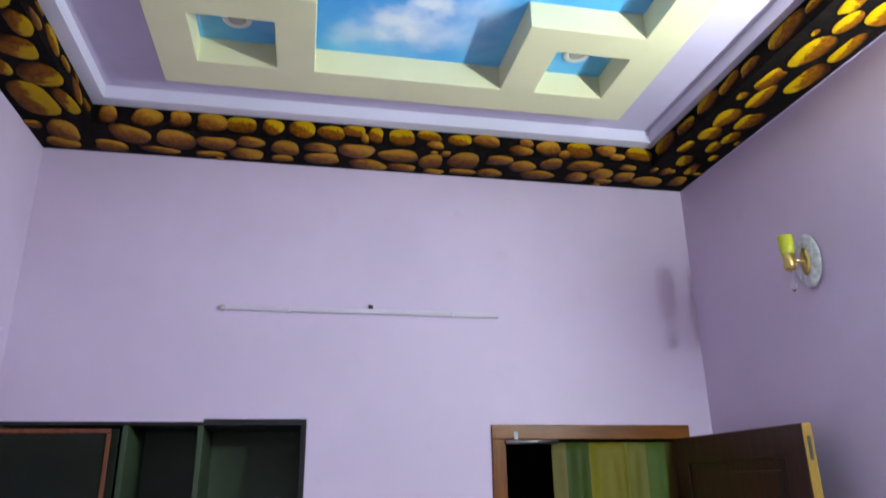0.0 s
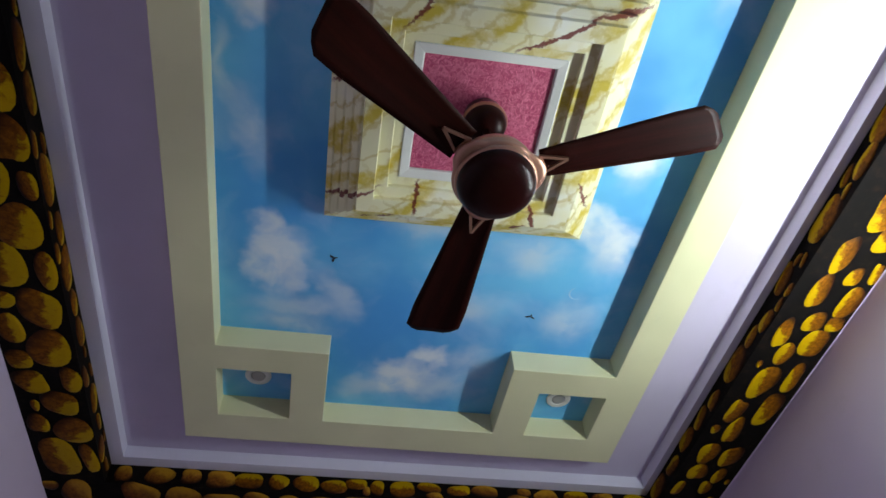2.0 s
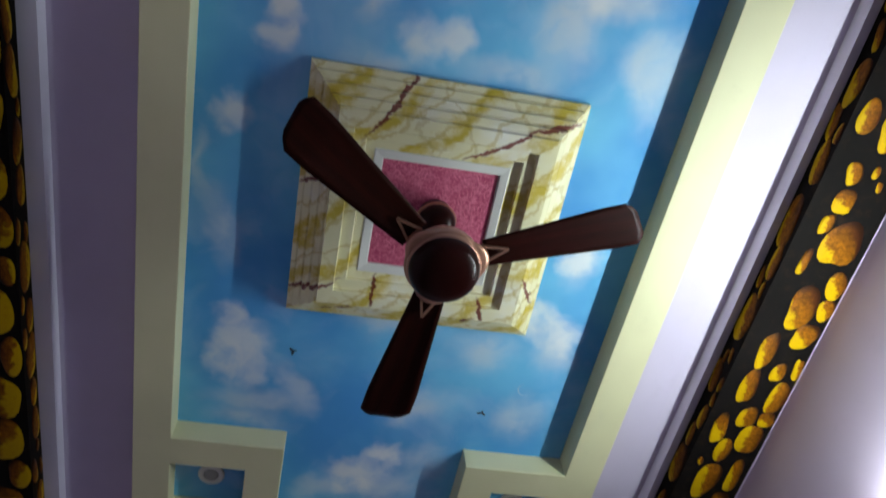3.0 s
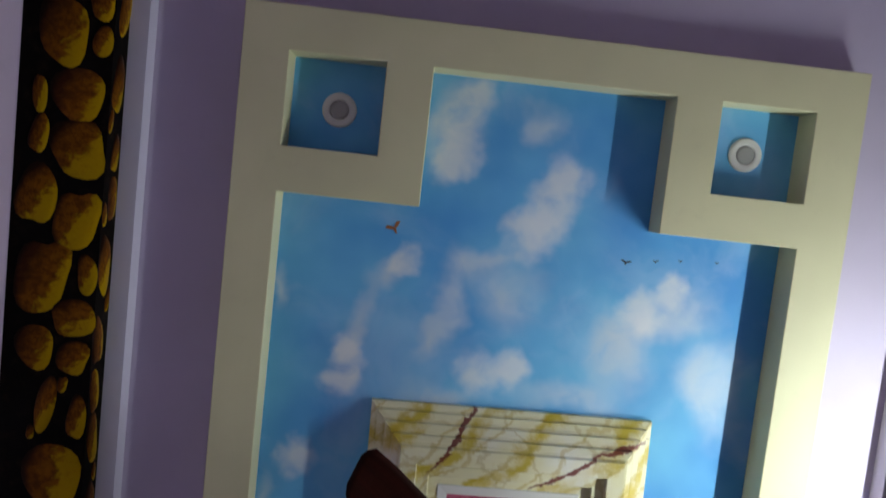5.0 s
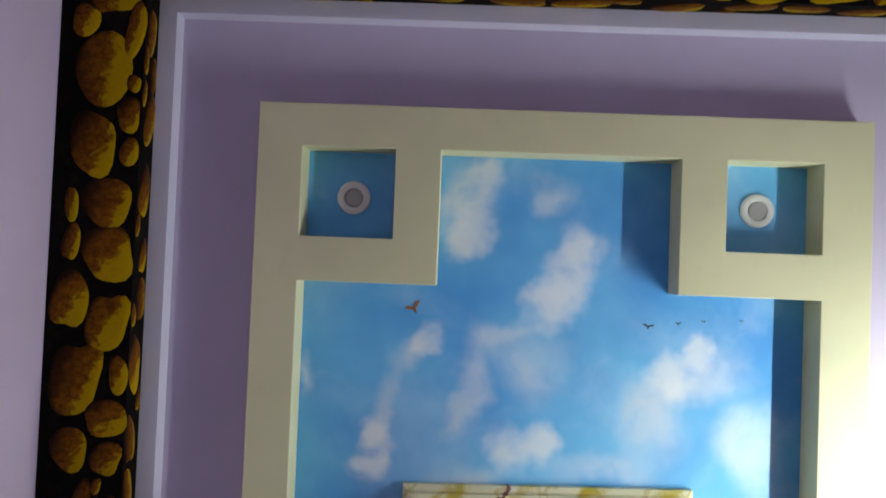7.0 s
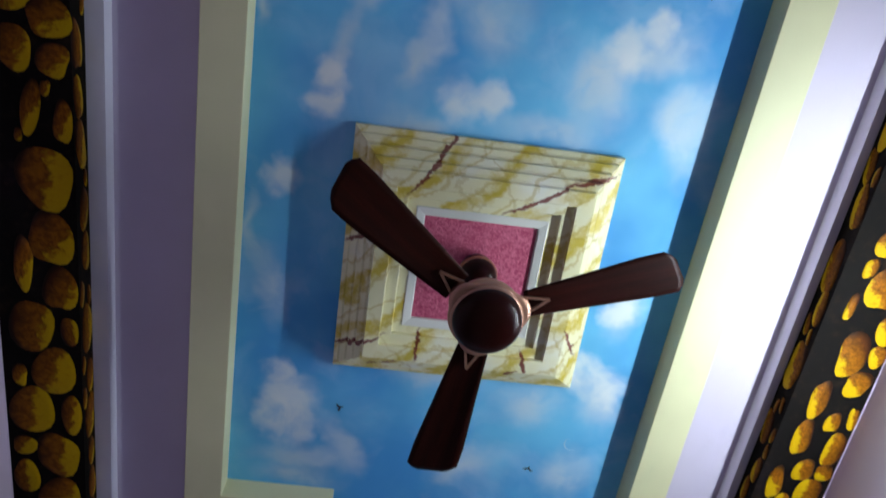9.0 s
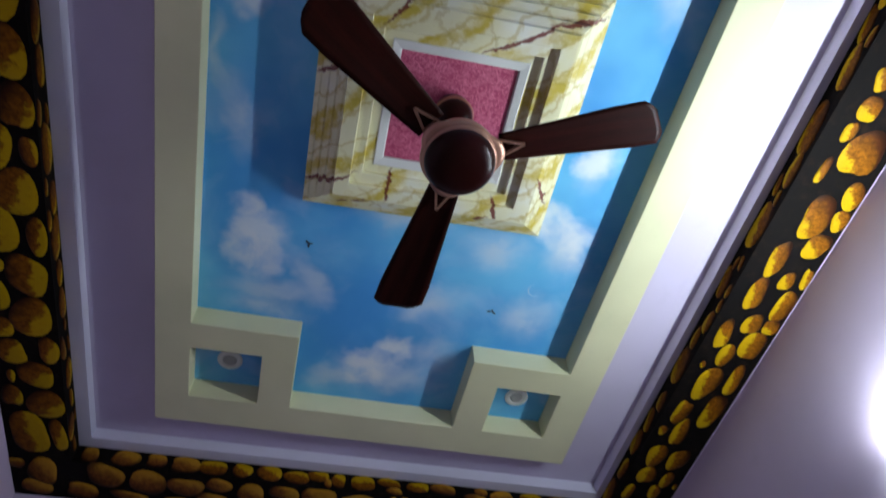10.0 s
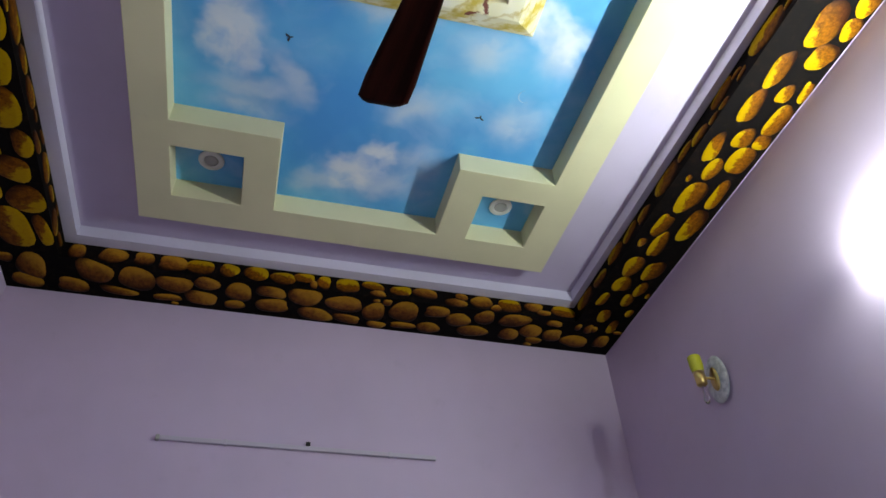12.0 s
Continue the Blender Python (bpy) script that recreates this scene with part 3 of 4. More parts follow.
FAR_STONES_B = [
    (0.2, 0.035, 0.043, 0.026), (0.23, 0.235, 0.021, 0.023), (0.33, 0.172, 0.075, 0.072), (0.34, 0.057, 0.072, 0.025), (0.48, 0.067, 0.061, 0.045), (0.49, 0.21, 0.074, 0.047),
    (0.62, 0.167, 0.07, 0.061), (0.72, 0.084, 0.09, 0.051), (0.75, 0.22, 0.049, 0.048), (0.91, 0.213, 0.077, 0.048), (0.92, 0.088, 0.051, 0.046), (1.03, 0.14, 0.057, 0.051),
    (1.08, 0.058, 0.041, 0.026), (1.14, 0.23, 0.038, 0.024), (1.17, 0.128, 0.051, 0.051), (1.28, 0.226, 0.023, 0.031), (1.31, 0.094, 0.082, 0.046), (1.34, 0.222, 0.045, 0.061),
    (1.37, 0.224, 0.036, 0.042), (1.46, 0.117, 0.035, 0.052),
]
NEAR_STONES = [
    (-1.25, 0.267, 0.037, 0.02), (-1.14, 0.273, 0.027, 0.021), (-1.04, 0.242, 0.059, 0.042), (-0.9, 0.243, 0.054, 0.035), (-0.74, 0.235, 0.082, 0.045), (-0.55, 0.234, 0.085, 0.046),
    (-0.42, 0.218, 0.03, 0.024), (-0.32, 0.253, 0.048, 0.035), (-0.21, 0.225, 0.077, 0.052), (-0.06, 0.243, 0.073, 0.045), (0.1, 0.182, 0.077, 0.035), (0.13, 0.254, 0.069, 0.038),
    (0.27, 0.226, 0.073, 0.06), (0.4, 0.175, 0.06, 0.026), (0.42, 0.254, 0.078, 0.035), (0.52, 0.16, 0.061, 0.026), (0.59, 0.245, 0.096, 0.045), (0.69, 0.169, 0.056, 0.056),
    (0.79, 0.261, 0.087, 0.032), (0.85, 0.152, 0.079, 0.056), (0.93, 0.245, 0.035, 0.036),
]
FAR_FACE_STONES = [
    (-1.24, 0.036, 0.031, 0.037), (-1.09, 0.063, 0.054, 0.043), (-0.95, 0.062, 0.041, 0.032), (-0.82, 0.063, 0.06, 0.05), (-0.69, 0.036, 0.052, 0.044), (-0.56, 0.065, 0.039, 0.034),
    (-0.43, 0.047, 0.049, 0.039), (-0.3, 0.031, 0.055, 0.034), (-0.2, 0.062, 0.046, 0.028), (-0.15, 0.02, 0.02, 0.023), (-0.1, 0.048, 0.034, 0.04), (0.02, 0.043, 0.052, 0.043),
    (0.15, 0.075, 0.048, 0.024), (0.17, 0.018, 0.037, 0.017), (0.29, 0.057, 0.054, 0.03), (0.42, 0.062, 0.072, 0.029), (0.61, 0.078, 0.042, 0.027), (0.58, 0.028, 0.067, 0.03),
    (0.72, 0.063, 0.062, 0.036), (0.8, 0.021, 0.028, 0.018), (0.88, 0.064, 0.058, 0.037), (1.01, 0.069, 0.053, 0.031), (1.07, 0.031, 0.042, 0.018), (1.19, 0.07, 0.06, 0.031),
    (1.28, 0.096, 0.018, 0.043),
]


def border(name, wall, inner, upper, start, end, along, seed, placed, known, sizes, face_placed=(), shapes=STONE_SHAPES):
    """One side: a dropped soffit from the wall to inner, its upright face, and a pale ledge out to upper.
    Stones lie as placed over the stretch known, and at random on the rest."""
    rng = random.Random(seed)
    low, high = sorted((wall, inner)), sorted((wall, upper))
    if along == "y":
        drop, trim = (*low, start, end, SOFFIT, LEDGE), (*high, UP_N, UP_F, LEDGE, MARGIN + 0.001)
    else:
        drop, trim = (start, end, *low, SOFFIT, LEDGE), (start, end, *high, LEDGE, MARGIN + 0.001)
    ob = tagged(finish(name, boxes(drop), m_gap), "black dropped ceiling border painted with ochre stones", "ceiling border", "ceiling borders", "structure")
    part("cornice", boxes(trim), m_cornice, ob, "pale lavender cornice step")
    sign = 1 if inner > wall else -1
    if along == "y":
        strip = sorted((wall, wall + sign * 0.002))
        part("edge_bead", boxes((*strip, start, end, SOFFIT - 0.0025, SOFFIT - 0.0005)), m_wall, ob, "thin pale filler bead along the wall")
    soffit = lambda u, v, h: (wall + sign * v, u, SOFFIT - h) if along == "y" else (u, wall + sign * v, SOFFIT - h)
    face = lambda u, v, h: (inner + sign * h, u, SOFFIT + v) if along == "y" else (u, inner + sign * h, SOFFIT + v)
    width, high = abs(inner - wall), LEDGE - SOFFIT
    flat = list(placed)
    for a, c in ((start, known[0]), (known[1], end)):
        if c - a > 0.05:
            flat = scatter(flat, a, c, width, sizes, rng)
    flat = scatter(flat, start, end, width, GAPS, rng)
    lay(flat, ob, soffit, width, rng, shapes)
    lay(face_placed or scatter((), start, end, high, FACE, rng), ob, face, high, rng, STONE_SHAPES + shapes)
    return ob


IN_L, UP_L, IN_R, UP_R, IN_F, UP_F, IN_N, UP_N = -1.304, -1.247, 1.252, 1.218, 1.928, 1.866, -1.992, -1.938
border("ceiling_border", FAR, IN_F, UP_F, LEFT, RIGHT, "x", 11, FAR_STONES_A + FAR_STONES_B, (LEFT, RIGHT), MIDDLE, FAR_FACE_STONES, TAN_SHAPES)
border("ceiling_border", NEAR, IN_N, UP_N, LEFT, RIGHT, "x", 12, NEAR_STONES, (LEFT, LEFT), MIDDLE)
border("ceiling_border", LEFT, IN_L, UP_L, IN_N, IN_F, "y", 13, LEFT_STONES_A + LEFT_STONES_B, (IN_N, IN_F), BIG)
border("ceiling_border", RIGHT, IN_R, UP_R, IN_N, IN_F, "y", 14, RIGHT_STONES_A + RIGHT_STONES_B, (-0.5, IN_F), SPARSE)

# ---- hung cream frame, painted sky ----
FX = [-0.962, -0.820, -0.528, -0.385, 0.362, 0.505, 0.799, 0.952]
FY = [-1.657, -1.522, -1.239, -1.099, 1.070, 1.204, 1.488, 1.652]


def cream(i, j):
    if i in (0, 6) or j in (0, 6):
        return True
    a, c = min(i, 6 - i), min(j, 6 - j)
    return a <= 2 and c <= 2 and (a, c) != (1, 1)


SKY_Z = CEIL - 0.005
tagged(finish("painted_sky_panel", boxes((FX[0] + 0.05, FX[7] - 0.05, FY[0] + 0.05, FY[7] - 0.05, SKY_Z, CEIL)), m_sky), "ceiling panel painted as blue sky with white clouds", "ceiling panel", kind="structure")
tagged(finish("ceiling_frame", grid_solid(FX, FY, cream, FRAME_Z, CEIL - 0.001, 0.003), m_cream), "cream plaster frame hung below the sky panel", "ceiling frame", kind="structure")

# ---- marble-painted stepped rose with the crimson panel ----
rose = thing("ceiling_rose", (0.001, -0.006, SKY_Z), "square stepped moulding painted as yellow-veined marble round a crimson panel", "ceiling rose", turn=-1.1)
STEPS = [(0.462, 0), (0.462, -0.019), (0.447, -0.0262), (0.440, -0.0262), (0.440, -0.0428), (0.420, -0.0512), (0.412, -0.0512), (0.412, -0.0714),
         (0.392, -0.0809), (0.384, -0.0809), (0.384, -0.1), (0.366, -0.1095), (0.358, -0.1095), (0.354, -0.1238), (0.303, -0.1261), (0.300, -0.1238),
         (0.300, -0.1071), (0.262, -0.1071), (0.259, -0.1047), (0.259, -0.0892), (0.228, -0.0892)]
part("marble_moulding", square_rings(STEPS), m_marble, rose, "ivory moulding with yellow and dark red veins")
part("inner_trim", square_rings([(0.2278, -0.0897), (0.2278, -0.0912), (0.225, -0.0922), (0.200, -0.0885), (0.196, -0.086), (0.195, -0.076)]), m_white, rose, "white inner trim")
part("crimson_panel", boxes((-0.1945, 0.1945, -0.1945, 0.1945, -0.079, -0.02)), m_red, rose, "crimson rough plaster panel")

# ---- recessed ceiling lamps, unlit ----
def downlight():
    ob = thing("downlight", (-0.672, 1.344, SKY_Z), "round white unlit ceiling lamp with grey centre", "ceiling lamp", "downlights in the frame's corners")
    part("ring", lathe([(0.054, 0.0), (0.0545, -0.004), (0.053, -0.0065), (0.046, -0.0085), (0.035, -0.0095), (0.032, -0.008), (0.0305, -0.004)]), m_white, ob, "white plastic ring", True)
    part("diffuser", lathe([(0.0304, -0.002), (0.0304, -0.0055), (0.02, -0.006), (0, -0.0062)]), m_grey, ob, "grey frosted diffuser", True)
    return ob


first = downlight()
for x, y in ((0.645, 1.344), (-0.668, -1.372), (0.640, -1.378)):
    copy_thing(first, pose(x, y, SKY_Z))

# ---- small painted marks on the sky ----
def mark(x, y, length, width, turn, mat, label):
    """A small flat painted fleck of two pointed lobes."""
    bm = bmesh.new()
    for s in (-1, 1, 0):
        ring = [(-length * 0.16, width * 0.1), (-length * 0.06, -width * 0.9), (length * 0.08, -width * 1.1), (length * 0.20, width * 0.2), (length * 0.05, width * 0.8)] if s == 0 else [(0.0, 0.0), (s * length * 0.45, width * 0.35), (s * length, width * 1.2), (s * length * 0.55, width * 1.5), (s * length * 0.15, width * 0.9)]
        low = [bm.verts.new((px, py, -0.0012)) for px, py in ring]
        top = [bm.verts.new((px, py, 0.0004 + 0.0001 * s)) for px, py in ring]
        bm.faces.new(low), bm.faces.new(top)
        for k in range(5):
            bm.faces.new([low[k], low[(k + 1) % 5], top[(k + 1) % 5], top[k]])
    ob = finish("painted_mark", bm, mat)
    ob.matrix_basis = pose(x, y, SKY_Z - 0.0006, 0, 0, turn)
    tagged(ob, label, "painted mark", "marks on the sky panel")


for x, y, l, w, turn, mat, text in ((-0.455, -1.017, 0.028, 0.014, 150, m_mark2, "small red-brown mark painted on the sky"), (0.302, -0.990, 0.020, 0.006, 185, m_mark, "small dark mark painted on the sky"),
                                     (0.399, -1.003, 0.011, 0.004, 175, m_mark, "small dark mark painted on the sky"), (0.480, -1.013, 0.009, 0.003, 180, m_mark, "small dark mark painted on the sky"), (0.600, -1.020, 0.008, 0.0025, 182, m_mark, "tiny dark mark painted on the sky"),
                                     (-0.401, 0.666, 0.018, 0.010, 70, m_mark, "small dark mark painted on the sky"), (0.396, 0.862, 0.022, 0.008, 10, m_mark, "small dark mark painted on the sky")):
    mark(x, y, l, w, turn, mat, text)

def crescent(x, y, radius, turn):
    """A thin painted crescent: two arcs that meet in points, a hair proud of the panel."""
    bm = bmesh.new()
    outer = [(radius * math.cos(t), radius * math.sin(t)) for t in (radians(-100 + 200 * k / 16) for k in range(17))]
    inner = [(radius * (0.80 * math.cos(t) - 0.02), radius * math.sin(t)) for t in (radians(-98 + 196 * k / 16) for k in range(17))]
    rows = [[bm.verts.new((px, py, z)) for px, py in arc] for z in (-0.0010, 0.0004) for arc in (outer, inner)]
    for k in range(16):
        for a, c in ((0, 1), (2, 3), (0, 2), (1, 3)):
            bm.faces.new([rows[a][k], rows[a][k + 1], rows[c][k + 1], rows[c][k]])
    ob = finish("painted_crescent", bm, m_crescent)
    ob.matrix_basis = pose(x, y, SKY_Z - 0.0006, 0, 0, turn)
    tagged(ob, "faint pale blue crescent painted on the sky", "painted mark", "marks on the sky panel")


crescent(0.545, 0.722, 0.030, 150)

# ---- ceiling fan ----
fan = thing("ceiling_fan", (*FAN, 3.450), "dark brown three-bladed ceiling fan at rest, with rose gold trim", "ceiling fan")
HUB = 3.007 - 3.450
part("canopy", lathe([(0.0, -0.002), (0.052, -0.002), (0.060, -0.012), (0.065, -0.045), (0.065, -0.072), (0.058, -0.094), (0.040, -0.110), (0.016, -0.116), (0.0, -0.116)]), m_hub, fan, "glossy brown canopy", True)
part("canopy_ring", lathe([(0.0645, -0.046), (0.0690, -0.050), (0.0695, -0.060), (0.0645, -0.066)]), m_rose, fan, "rose gold ring", True)
part("downrod", lathe([(0.0125, -0.11), (0.0125, HUB + 0.16)], 20), m_hub, fan, "", True)
part("lower_cup", lathe([(0.014, HUB + 0.22), (0.034, HUB + 0.205), (0.040, HUB + 0.17), (0.044, HUB + 0.150)]), m_hub, fan, "", True)
part("motor_body", lathe([(0.03, HUB + 0.152), (0.075, HUB + 0.148), (0.104, HUB + 0.132), (0.112, HUB + 0.105), (0.112, HUB + 0.086), (0.106, HUB + 0.078)]), m_rose, fan, "rose gold motor body", True)
part("bottom_cap", lathe([(0.1065, HUB + 0.066), (0.1075, HUB + 0.052), (0.102, HUB + 0.030), (0.090, HUB + 0.014), (0.065, HUB + 0.004), (0.03, HUB), (0, HUB - 0.0005)], 56), m_hub, fan, "glossy dark brown bottom cap", True)
part("cap_ring", lathe([(0.1050, HUB + 0.046), (0.1095, HUB + 0.049), (0.1120, HUB + 0.058), (0.1085, HUB + 0.066)], 56), m_rose, fan, "thin rose gold ring", True)


def flange_mesh(turns):
    """A rounded plate under the motor that swells into a wing towards each blade."""
    bm = bmesh.new()
    n, rings = 96, []
    for inset, z in ((-0.014, 0.082), (-0.004, 0.080), (0.0, 0.074), (-0.003, 0.067), (-0.015, 0.062), (-0.030, 0.060)):
        ring = []
        for k in range(n):
            t = 2 * math.pi * k / n
            wing = max(math.cos(t - radians(a)) for a in turns)
            r = 0.118 + 0.020 * max(0.0, (wing - 0.86) / 0.14) ** 1.3 + inset
            ring.append(bm.verts.new((r * math.cos(t), r * math.sin(t), HUB + z)))
        rings.append(ring)
    for a, c in zip(rings, rings[1:]):
        for k in range(n):
            bm.faces.new([a[k], a[(k + 1) % n], c[(k + 1) % n], c[k]])
    bm.faces.new(rings[0])
    return bm


BLADE_TURNS = (97.6, -21.0, -143.2)
BLADE_LIFT = {-21.0: 2.8}     # degrees by which a blade stands up
part("flange", flange_mesh(BLADE_TURNS), m_rose, fan, "rose gold plate with three wings", True)


def blade_mesh():
    """A blade along +x, slightly pitched and cambered, with a slanted rounded tip."""
    bm = bmesh.new()
    nx, ny = 26, 8
    top = []
    for i in range(nx + 1):
        u = i / nx
        row = []
        for j in range(ny + 1):
            v = j / ny * 2 - 1
            end = 0.610 + 0.022 * v - 0.040 * max(0.0, abs(v) - 0.55) ** 1.4 * 2.2
            x = 0.125 + (end - 0.125) * u
            half = 0.048 + 0.031 * min(1.0, u * 1.2)
            y = v * half
            z = 0.105 * v * half * 1.7 - 0.006 * v * v - 0.010 * u
            row.append((x, y, z))
        top.append(row)
    for lift in (0.0018, -0.0018):
        grid = [[bm.verts.new((x, y, z + lift)) for x, y, z in row] for row in top]
        for i in range(nx):
            for j in range(ny):
                bm.faces.new([grid[i][j], grid[i + 1][j], grid[i + 1][j + 1], grid[i][j + 1]])
        if lift > 0:
            upper = grid
    rim = lambda g: [g[i][0] for i in range(nx + 1)] + [g[nx][j] for j in range(1, ny + 1)] + [g[i][ny] for i in range(nx - 1, -1, -1)] + [g[0][j] for j in range(ny - 1, 0, -1)]
    a, c = rim(upper), rim(grid)
    for k in range(len(a)):
        j = (k + 1) % len(a)
        bm.faces.new([a[k], a[j], c[j], c[k]])
    return bm


def bracket_mesh():
    """An open triangular blade holder: two arms that meet at a point out on the blade."""
    bm = bmesh.new()
    for x0, y0, x1, y1 in ((0.124, -0.027, 0.200, 0.0), (0.124, 0.027, 0.200, 0.0), (0.130, -0.025, 0.130, 0.025)):
        d = Vector((x1 - x0, y1 - y0, 0))
        n = Vector((-d.y, d.x, 0)).normalized() * 0.0038
        pts = [(x0 - n.x, y0 - n.y), (x1 - n.x, y1 - n.y), (x1 + n.x, y1 + n.y), (x0 + n.x, y0 + n.y)]
        lo = [bm.verts.new((x, y, -0.017)) for x, y in pts]
        hi = [bm.verts.new((x, y, -0.009)) for x, y in pts]
        bm.faces.new(lo), bm.faces.new(hi)
        for k in range(4):
            bm.faces.new([lo[k], lo[(k + 1) % 4], hi[(k + 1) % 4], hi[k]])
    return bm


blade_me = bracket_me = None
for turn in BLADE_TURNS:
    if blade_me is None:
        bl = part("blade", blade_mesh(), m_blade, fan, "dark brown lacquered blade", True)
        br = part("bracket", bracket_mesh(), m_rose, bl, "rose gold open triangular bracket")
        blade_me, bracket_me = bl.data, br.data
    else:
        bl = new("blade", blade_me)
        br = new("bracket", bracket_me)
        bl.parent, br.parent = fan, bl
        tagged(bl, "dark brown lacquered blade"), tagged(br, "rose gold open triangular bracket")
    bl.matrix_basis = pose(0, 0, HUB + 0.105, 0, -BLADE_LIFT.get(turn, 0.0), turn)

# ---- lit tube lamp on the right wall ----
tube = thing("tube_lamp", (RIGHT, -0.13, 2.655), "slim white batten lamp on the wall, its tube lit bright white", "wall lamp")
part("batten", boxes((-0.012, -0.001, -0.60, 0.60, -0.008, 0.008), bevel=0.002), m_white, tube, "white metal batten")
part("tube", lathe([(0.0, -0.60), (0.010, -0.60), (0.013, -0.594), (0.013, 0.594), (0.010, 0.60), (0.0, 0.60)], 20, "y", (-0.029, 0, 0)), m_tube, tube, "glowing white tube", True)
for s in (-1, 1):
    part("holder", boxes((-0.017, -0.0115, s * 0.53 - 0.006, s * 0.53 + 0.006, -0.006, 0.006), bevel=0.001), m_white, tube, "white plastic holder")

# ---- unlit slim batten on the far wall ----
bat = thing("batten_lamp", (-0.108, FAR, 2.642), "slim grey-white batten lamp on the wall, unlit", "wall lamp")
part("batten", boxes((-0.615, 0.622, -0.020, -0.001, -0.0105, 0.0105), bevel=0.004), m_batten, bat, "grey-white slim batten")
part("end_cap", boxes((-0.632, -0.6155, -0.023, -0.001, -0.012, 0.012), bevel=0.004), m_grey, bat, "grey end cap")
for x in (-0.34, 0.40):
    part("clip", boxes((x - 0.006, x + 0.006, -0.0225, -0.001, -0.013, 0.013), bevel=0.002), m_batten, bat)
hook = finish("wall_hook", boxes((-0.010, 0.010, -0.014, -0.001, -0.009, 0.007), (-0.004, 0.004, -0.026, -0.012, -0.006, 0.002), bevel=0.002), m_black)
hook.matrix_basis = pose(-0.086, FAR, 2.668)
tagged(hook, "small dark hook on the wall above a batten lamp", "hook")

# ---- wall sconce, unlit ----
sconce = thing("wall_sconce", (RIGHT, 1.352, 2.695), "unlit wall lamp, oval stone plate, gold arm, yellow-green glass shade", "wall lamp")
bm = lathe([(0.0, -0.001), (0.075, -0.001), (0.078, -0.010), (0.104, -0.012), (0.108, -0.016), (0.105, -0.020), (0.092, -0.024), (0.0, -0.026)], 48, "x")
bm.transform(Matrix.Diagonal((1, 0.66, 1, 1)))
part("back_plate", bm, m_plate, sconce, "oval grey-white stone plate", True)
bm = lathe([(0.0, -0.0255), (0.026, -0.0255), (0.026, -0.030), (0.0, -0.032)], 32, "x")
bm.transform(Matrix.Diagonal((1, 1, 2.1, 1)))
part("mount", bm, m_gold, sconce, "oval gold mount", True)
part("arm", lathe([(0.006, -0.030), (0.006, -0.093), (0.0, -0.094)], 16, "x"), m_gold, sconce, "gold arm", True)
part("cup", lathe([(0.0, -0.040), (0.016, -0.040), (0.022, -0.034), (0.024, 0.022), (0.021, 0.024), (0.019, -0.03)], 32, "z", (-0.098, 0, 0.0)), m_gold, sconce, "gold cup", True)
part("shade", lathe([(0.019, 0.010), (0.024, 0.024), (0.028, 0.050), (0.0285, 0.096), (0.026, 0.100), (0.0255, 0.052), (0.017, 0.014)], 32, "z", (-0.098, 0, 0.0)), m_shade, sconce, "yellow-green glass shade", True)
part("drop", lathe([(0.0, -0.041), (0.005, -0.047), (0.003, -0.060), (0.008, -0.068), (0.004, -0.076), (0.012, -0.092), (0.014, -0.104), (0.008, -0.120), (0.0, -0.127)], 16, "z", (-0.098, 0, 0.0)), m_glass, sconce, "clear crystal drop", True)

# ---- door: frame, open leaf, rod, curtain ----
door = thing("door_1", (0, FAR, 0), "open dark wooden door in an orange-brown varnished frame", "door", kind="structure")
J = 0.063
part("jamb", boxes((DOOR_L, DOOR_L + J, -0.012, 0.11, 0, DOOR_T - J), bevel=0.003), m_frame_wood, door, "orange-brown varnished jamb")
part("jamb", boxes((DOOR_R - J, DOOR_R, -0.012, 0.11, 0, DOOR_T - J), bevel=0.003), m_frame_wood, door, "orange-brown varnished jamb")
part("head", boxes((DOOR_L, DOOR_R, -0.0125, 0.11, DOOR_T - J, DOOR_T), bevel=0.003), m_head_wood, door, "orange-brown varnished head")
LEAF_W, LEAF_T = 0.852, 0.038
stiles, gaps_x = 0.11, [0, 0.11, 0.742, LEAF_W]
gz = [0.0, 0.18, 0.72, 0.84, 1.42, 1.54, 1.96, 2.074]
bm = grid_solid(gaps_x, gz, lambda i, j: not (i == 1 and j in (1, 3, 5)), 0.0, LEAF_T, 0.004)
bm.transform(Matrix.Rotation(radians(90), 4, "X"))
leaf = part("leaf", bm, m_leaf_wood, door, "dark walnut door leaf with sunk panels")
leaf.matrix_basis = pose(DOOR_R - J + 0.006, -0.016, 0.008, 0, 0, -88)
for i in (1,):
    for j in (1, 3, 5):
        pn = part("panel", boxes((gaps_x[i] - 0.004, gaps_x[i + 1] + 0.004, -0.027, -0.011, gz[j] - 0.004, gz[j + 1] + 0.004), (gaps_x[i] + 0.04, gaps_x[i + 1] - 0.04, -0.031, -0.007, gz[j] + 0.04, gz[j + 1] - 0.04), bevel=0.003), m_leaf_wood, leaf)
part("leaf_edge", boxes((LEAF_W, LEAF_W + 0.006, -LEAF_T, 0.0, 0.0, 2.074), bevel=0.001), m_edge_wood, leaf, "raw yellow wooden edge")
part("edge_bolt", boxes((LEAF_W + 0.0055, LEAF_W + 0.008, -0.026, -0.012, 1.95, 2.03), bevel=0.001), m_black, leaf, "dark slot of the edge bolt")
rod = thing("curtain_rod", (0, FAR, 2.0705), "short chrome curtain rod on a bracket in the door frame", "curtain rod")
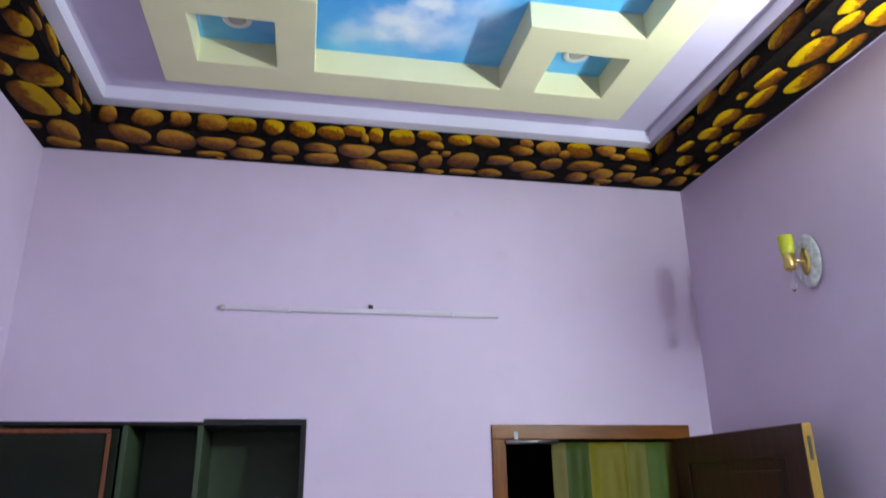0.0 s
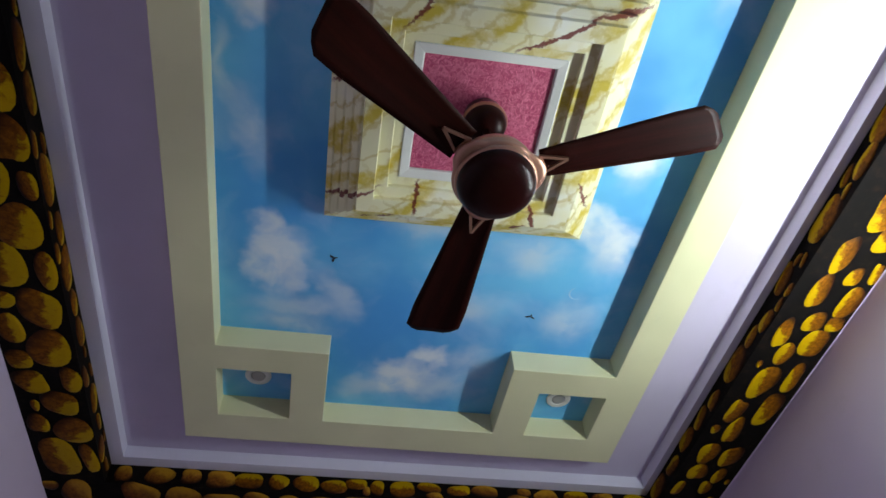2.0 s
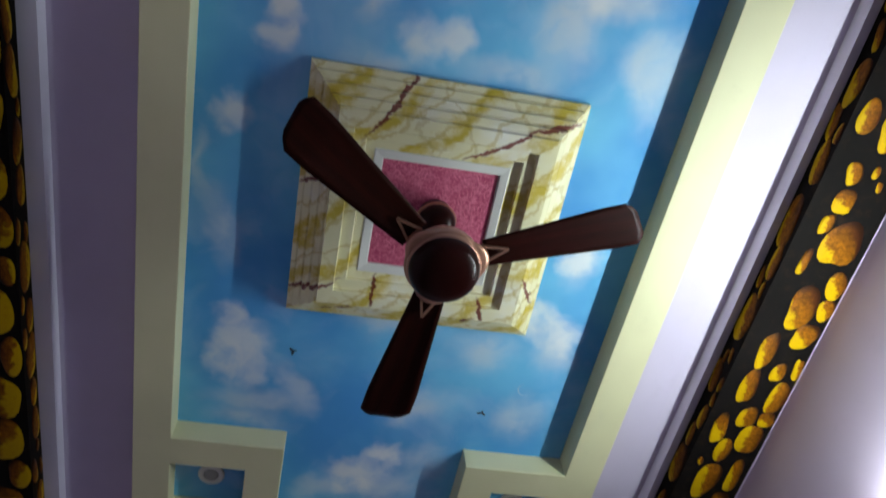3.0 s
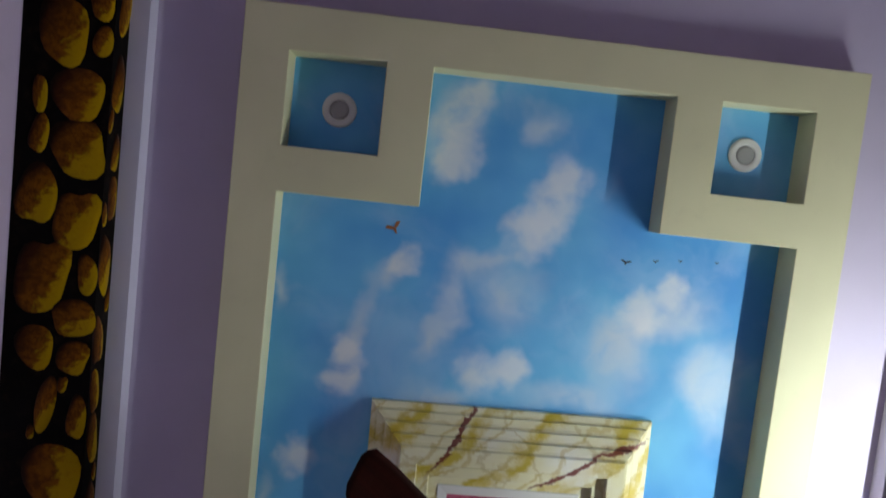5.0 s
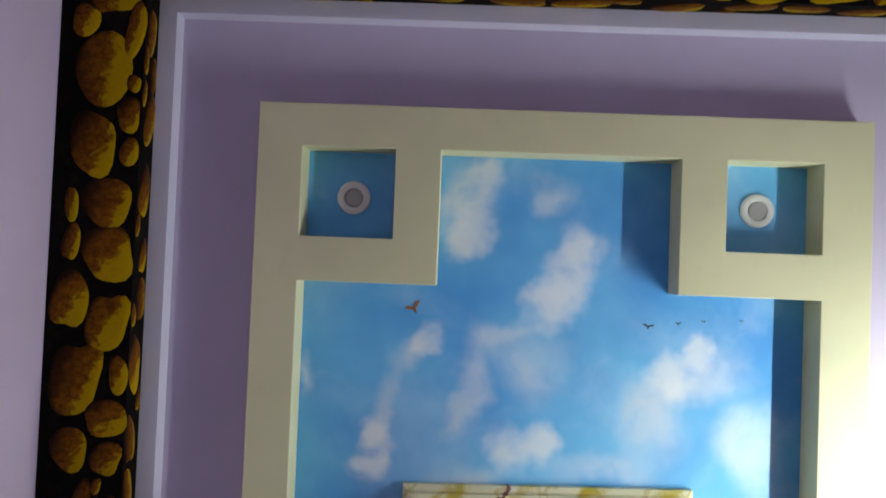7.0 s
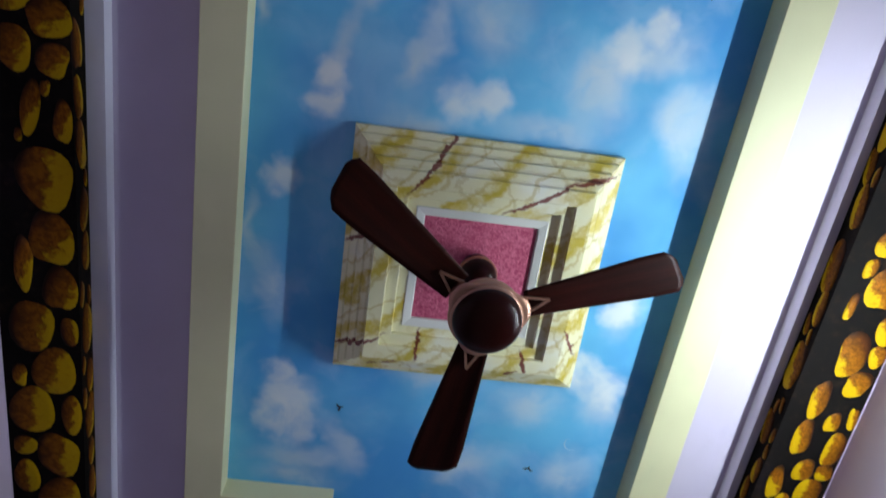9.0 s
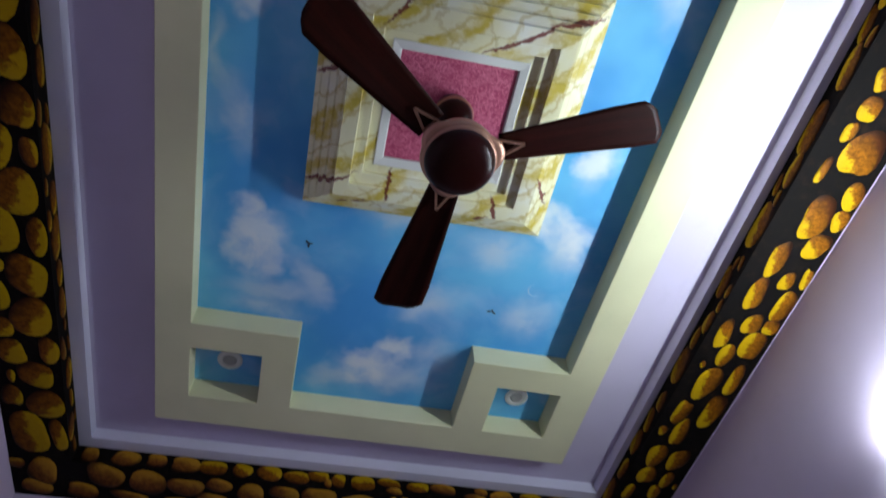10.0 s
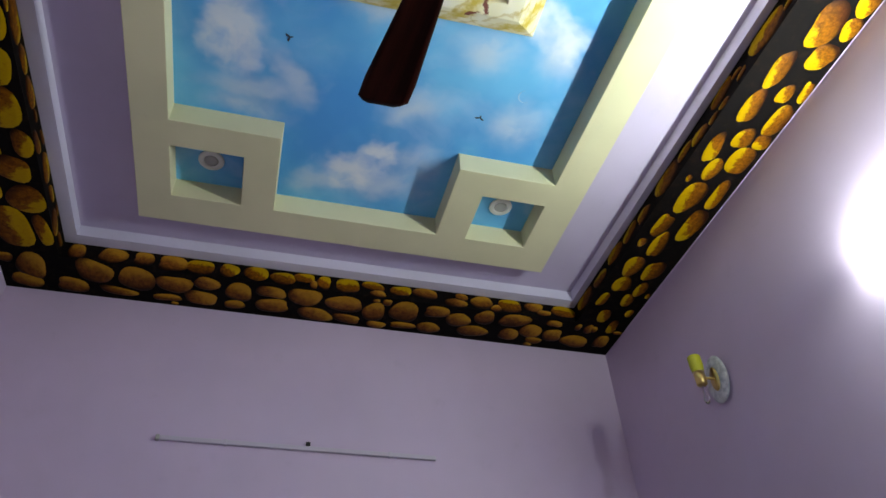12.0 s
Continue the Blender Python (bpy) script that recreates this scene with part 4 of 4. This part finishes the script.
part("rod", lathe([(0.0, 0.0), (0.010, 0.0), (0.010, 0.24), (0.0, 0.24)], 20, "x", (DOOR_L + J - 0.002, -0.022, 0)), m_chrome, rod, "chrome rod", True)
part("bracket", boxes((0.560, 0.580, -0.020, -0.0130, 0.010, 0.044), (0.564, 0.576, -0.030, -0.018, -0.008, 0.014), bevel=0.002), m_grey, rod, "small grey bracket")
bm = bmesh.new()
cols = []
for i in range(81):
    x = 0.60 * i / 80
    y = 0.010 * math.sin(x * 31 + 0.7) + 0.003 * math.sin(x * 91)
    cols.append([bm.verts.new((x + 0.010 * (1 - z / 2.0), y * (1.15 - 0.2 * z / 2.0), z)) for z in (0.03, 0.7, 1.4, 1.9, 1.96)])
for a, c in zip(cols, cols[1:]):
    for k in range(4):
        bm.faces.new([a[k], c[k], c[k + 1], a[k + 1]])
bmesh.ops.solidify(bm, geom=bm.faces, thickness=0.002)
curtain = finish("curtain", bm, m_curtain, True)
curtain.matrix_basis = pose(0.742, FAR + 0.005, 0.108)
tagged(curtain, "green and yellow striped curtain drawn partly across the doorway", "curtain")
# the passage behind the door; its shade is put into the near-black colour
tagged(finish("passage_wall", boxes((0.2, 0.25, FAR + THICK, FAR + 1.6, 0, 2.6), (1.55, 1.60, FAR + THICK, FAR + 1.6, 0, 2.6), (0.2, 1.6, FAR + 1.6, FAR + 1.65, 0, 2.6), (0.2, 1.6, FAR + THICK, FAR + 1.65, 2.6, 2.65), (0.2, 1.6, FAR + THICK, FAR + 1.65, -0.05, 0.0)), m_dark), "passage behind the open door, its darkness painted near black", "wall", kind="structure")

# ---- built-in shelves ----
niche = thing("built_in_shelf", (0, FAR, 0), "built-in grey-green wall shelves with dark edges and a framed door", "shelf")
D = 0.34
part("back_panel", boxes((NICHE_L + 0.003, NICHE_R - 0.003, D, D + 0.015, NICHE_B, NICHE_T)), m_board, niche)
part("top_board", boxes((NICHE_L + 0.003, NICHE_R - 0.003, -0.006, D, NICHE_T - 0.026, NICHE_T - 0.003), bevel=0.002), m_dark, niche, "black edged top board")
part("side_board", boxes((NICHE_R - 0.024, NICHE_R - 0.003, -0.006, D, NICHE_B + 0.003, NICHE_T - 0.027), bevel=0.002), m_dark, niche, "black edged side board")
part("filler_strip", boxes((NICHE_L + 0.003, -0.768, -0.0085, 0.004, NICHE_T - 0.013, NICHE_T - 0.0005)), m_wall, niche, "lavender painted filler strip")
for x in (-0.778, -1.070):
    part("divider", boxes((x - 0.011, x + 0.011, 0.004, D, NICHE_B + 0.003, NICHE_T - 0.027), bevel=0.002), m_board, niche, "grey-green divider")
for z in (0.55, 1.05, 1.55):
    part("shelf_board", boxes((-1.058, -0.790, 0.02, D, z, z + 0.02), (-0.766, NICHE_R - 0.025, 0.02, D, z, z + 0.02), bevel=0.002), m_board, niche)
cab = part("cabinet_door", boxes((-1.563, -1.092, 0.006, 0.024, 0.14, 2.128), bevel=0.002), m_pane, niche, "dark smoked cabinet door")
part("door_trim", boxes((-1.563, -1.122, -0.004, 0.0055, 2.110, 2.1275), (-1.136, -1.120, -0.004, 0.0055, 0.14, 2.109), bevel=0.002), m_copper, cab, "copper-brown trim")
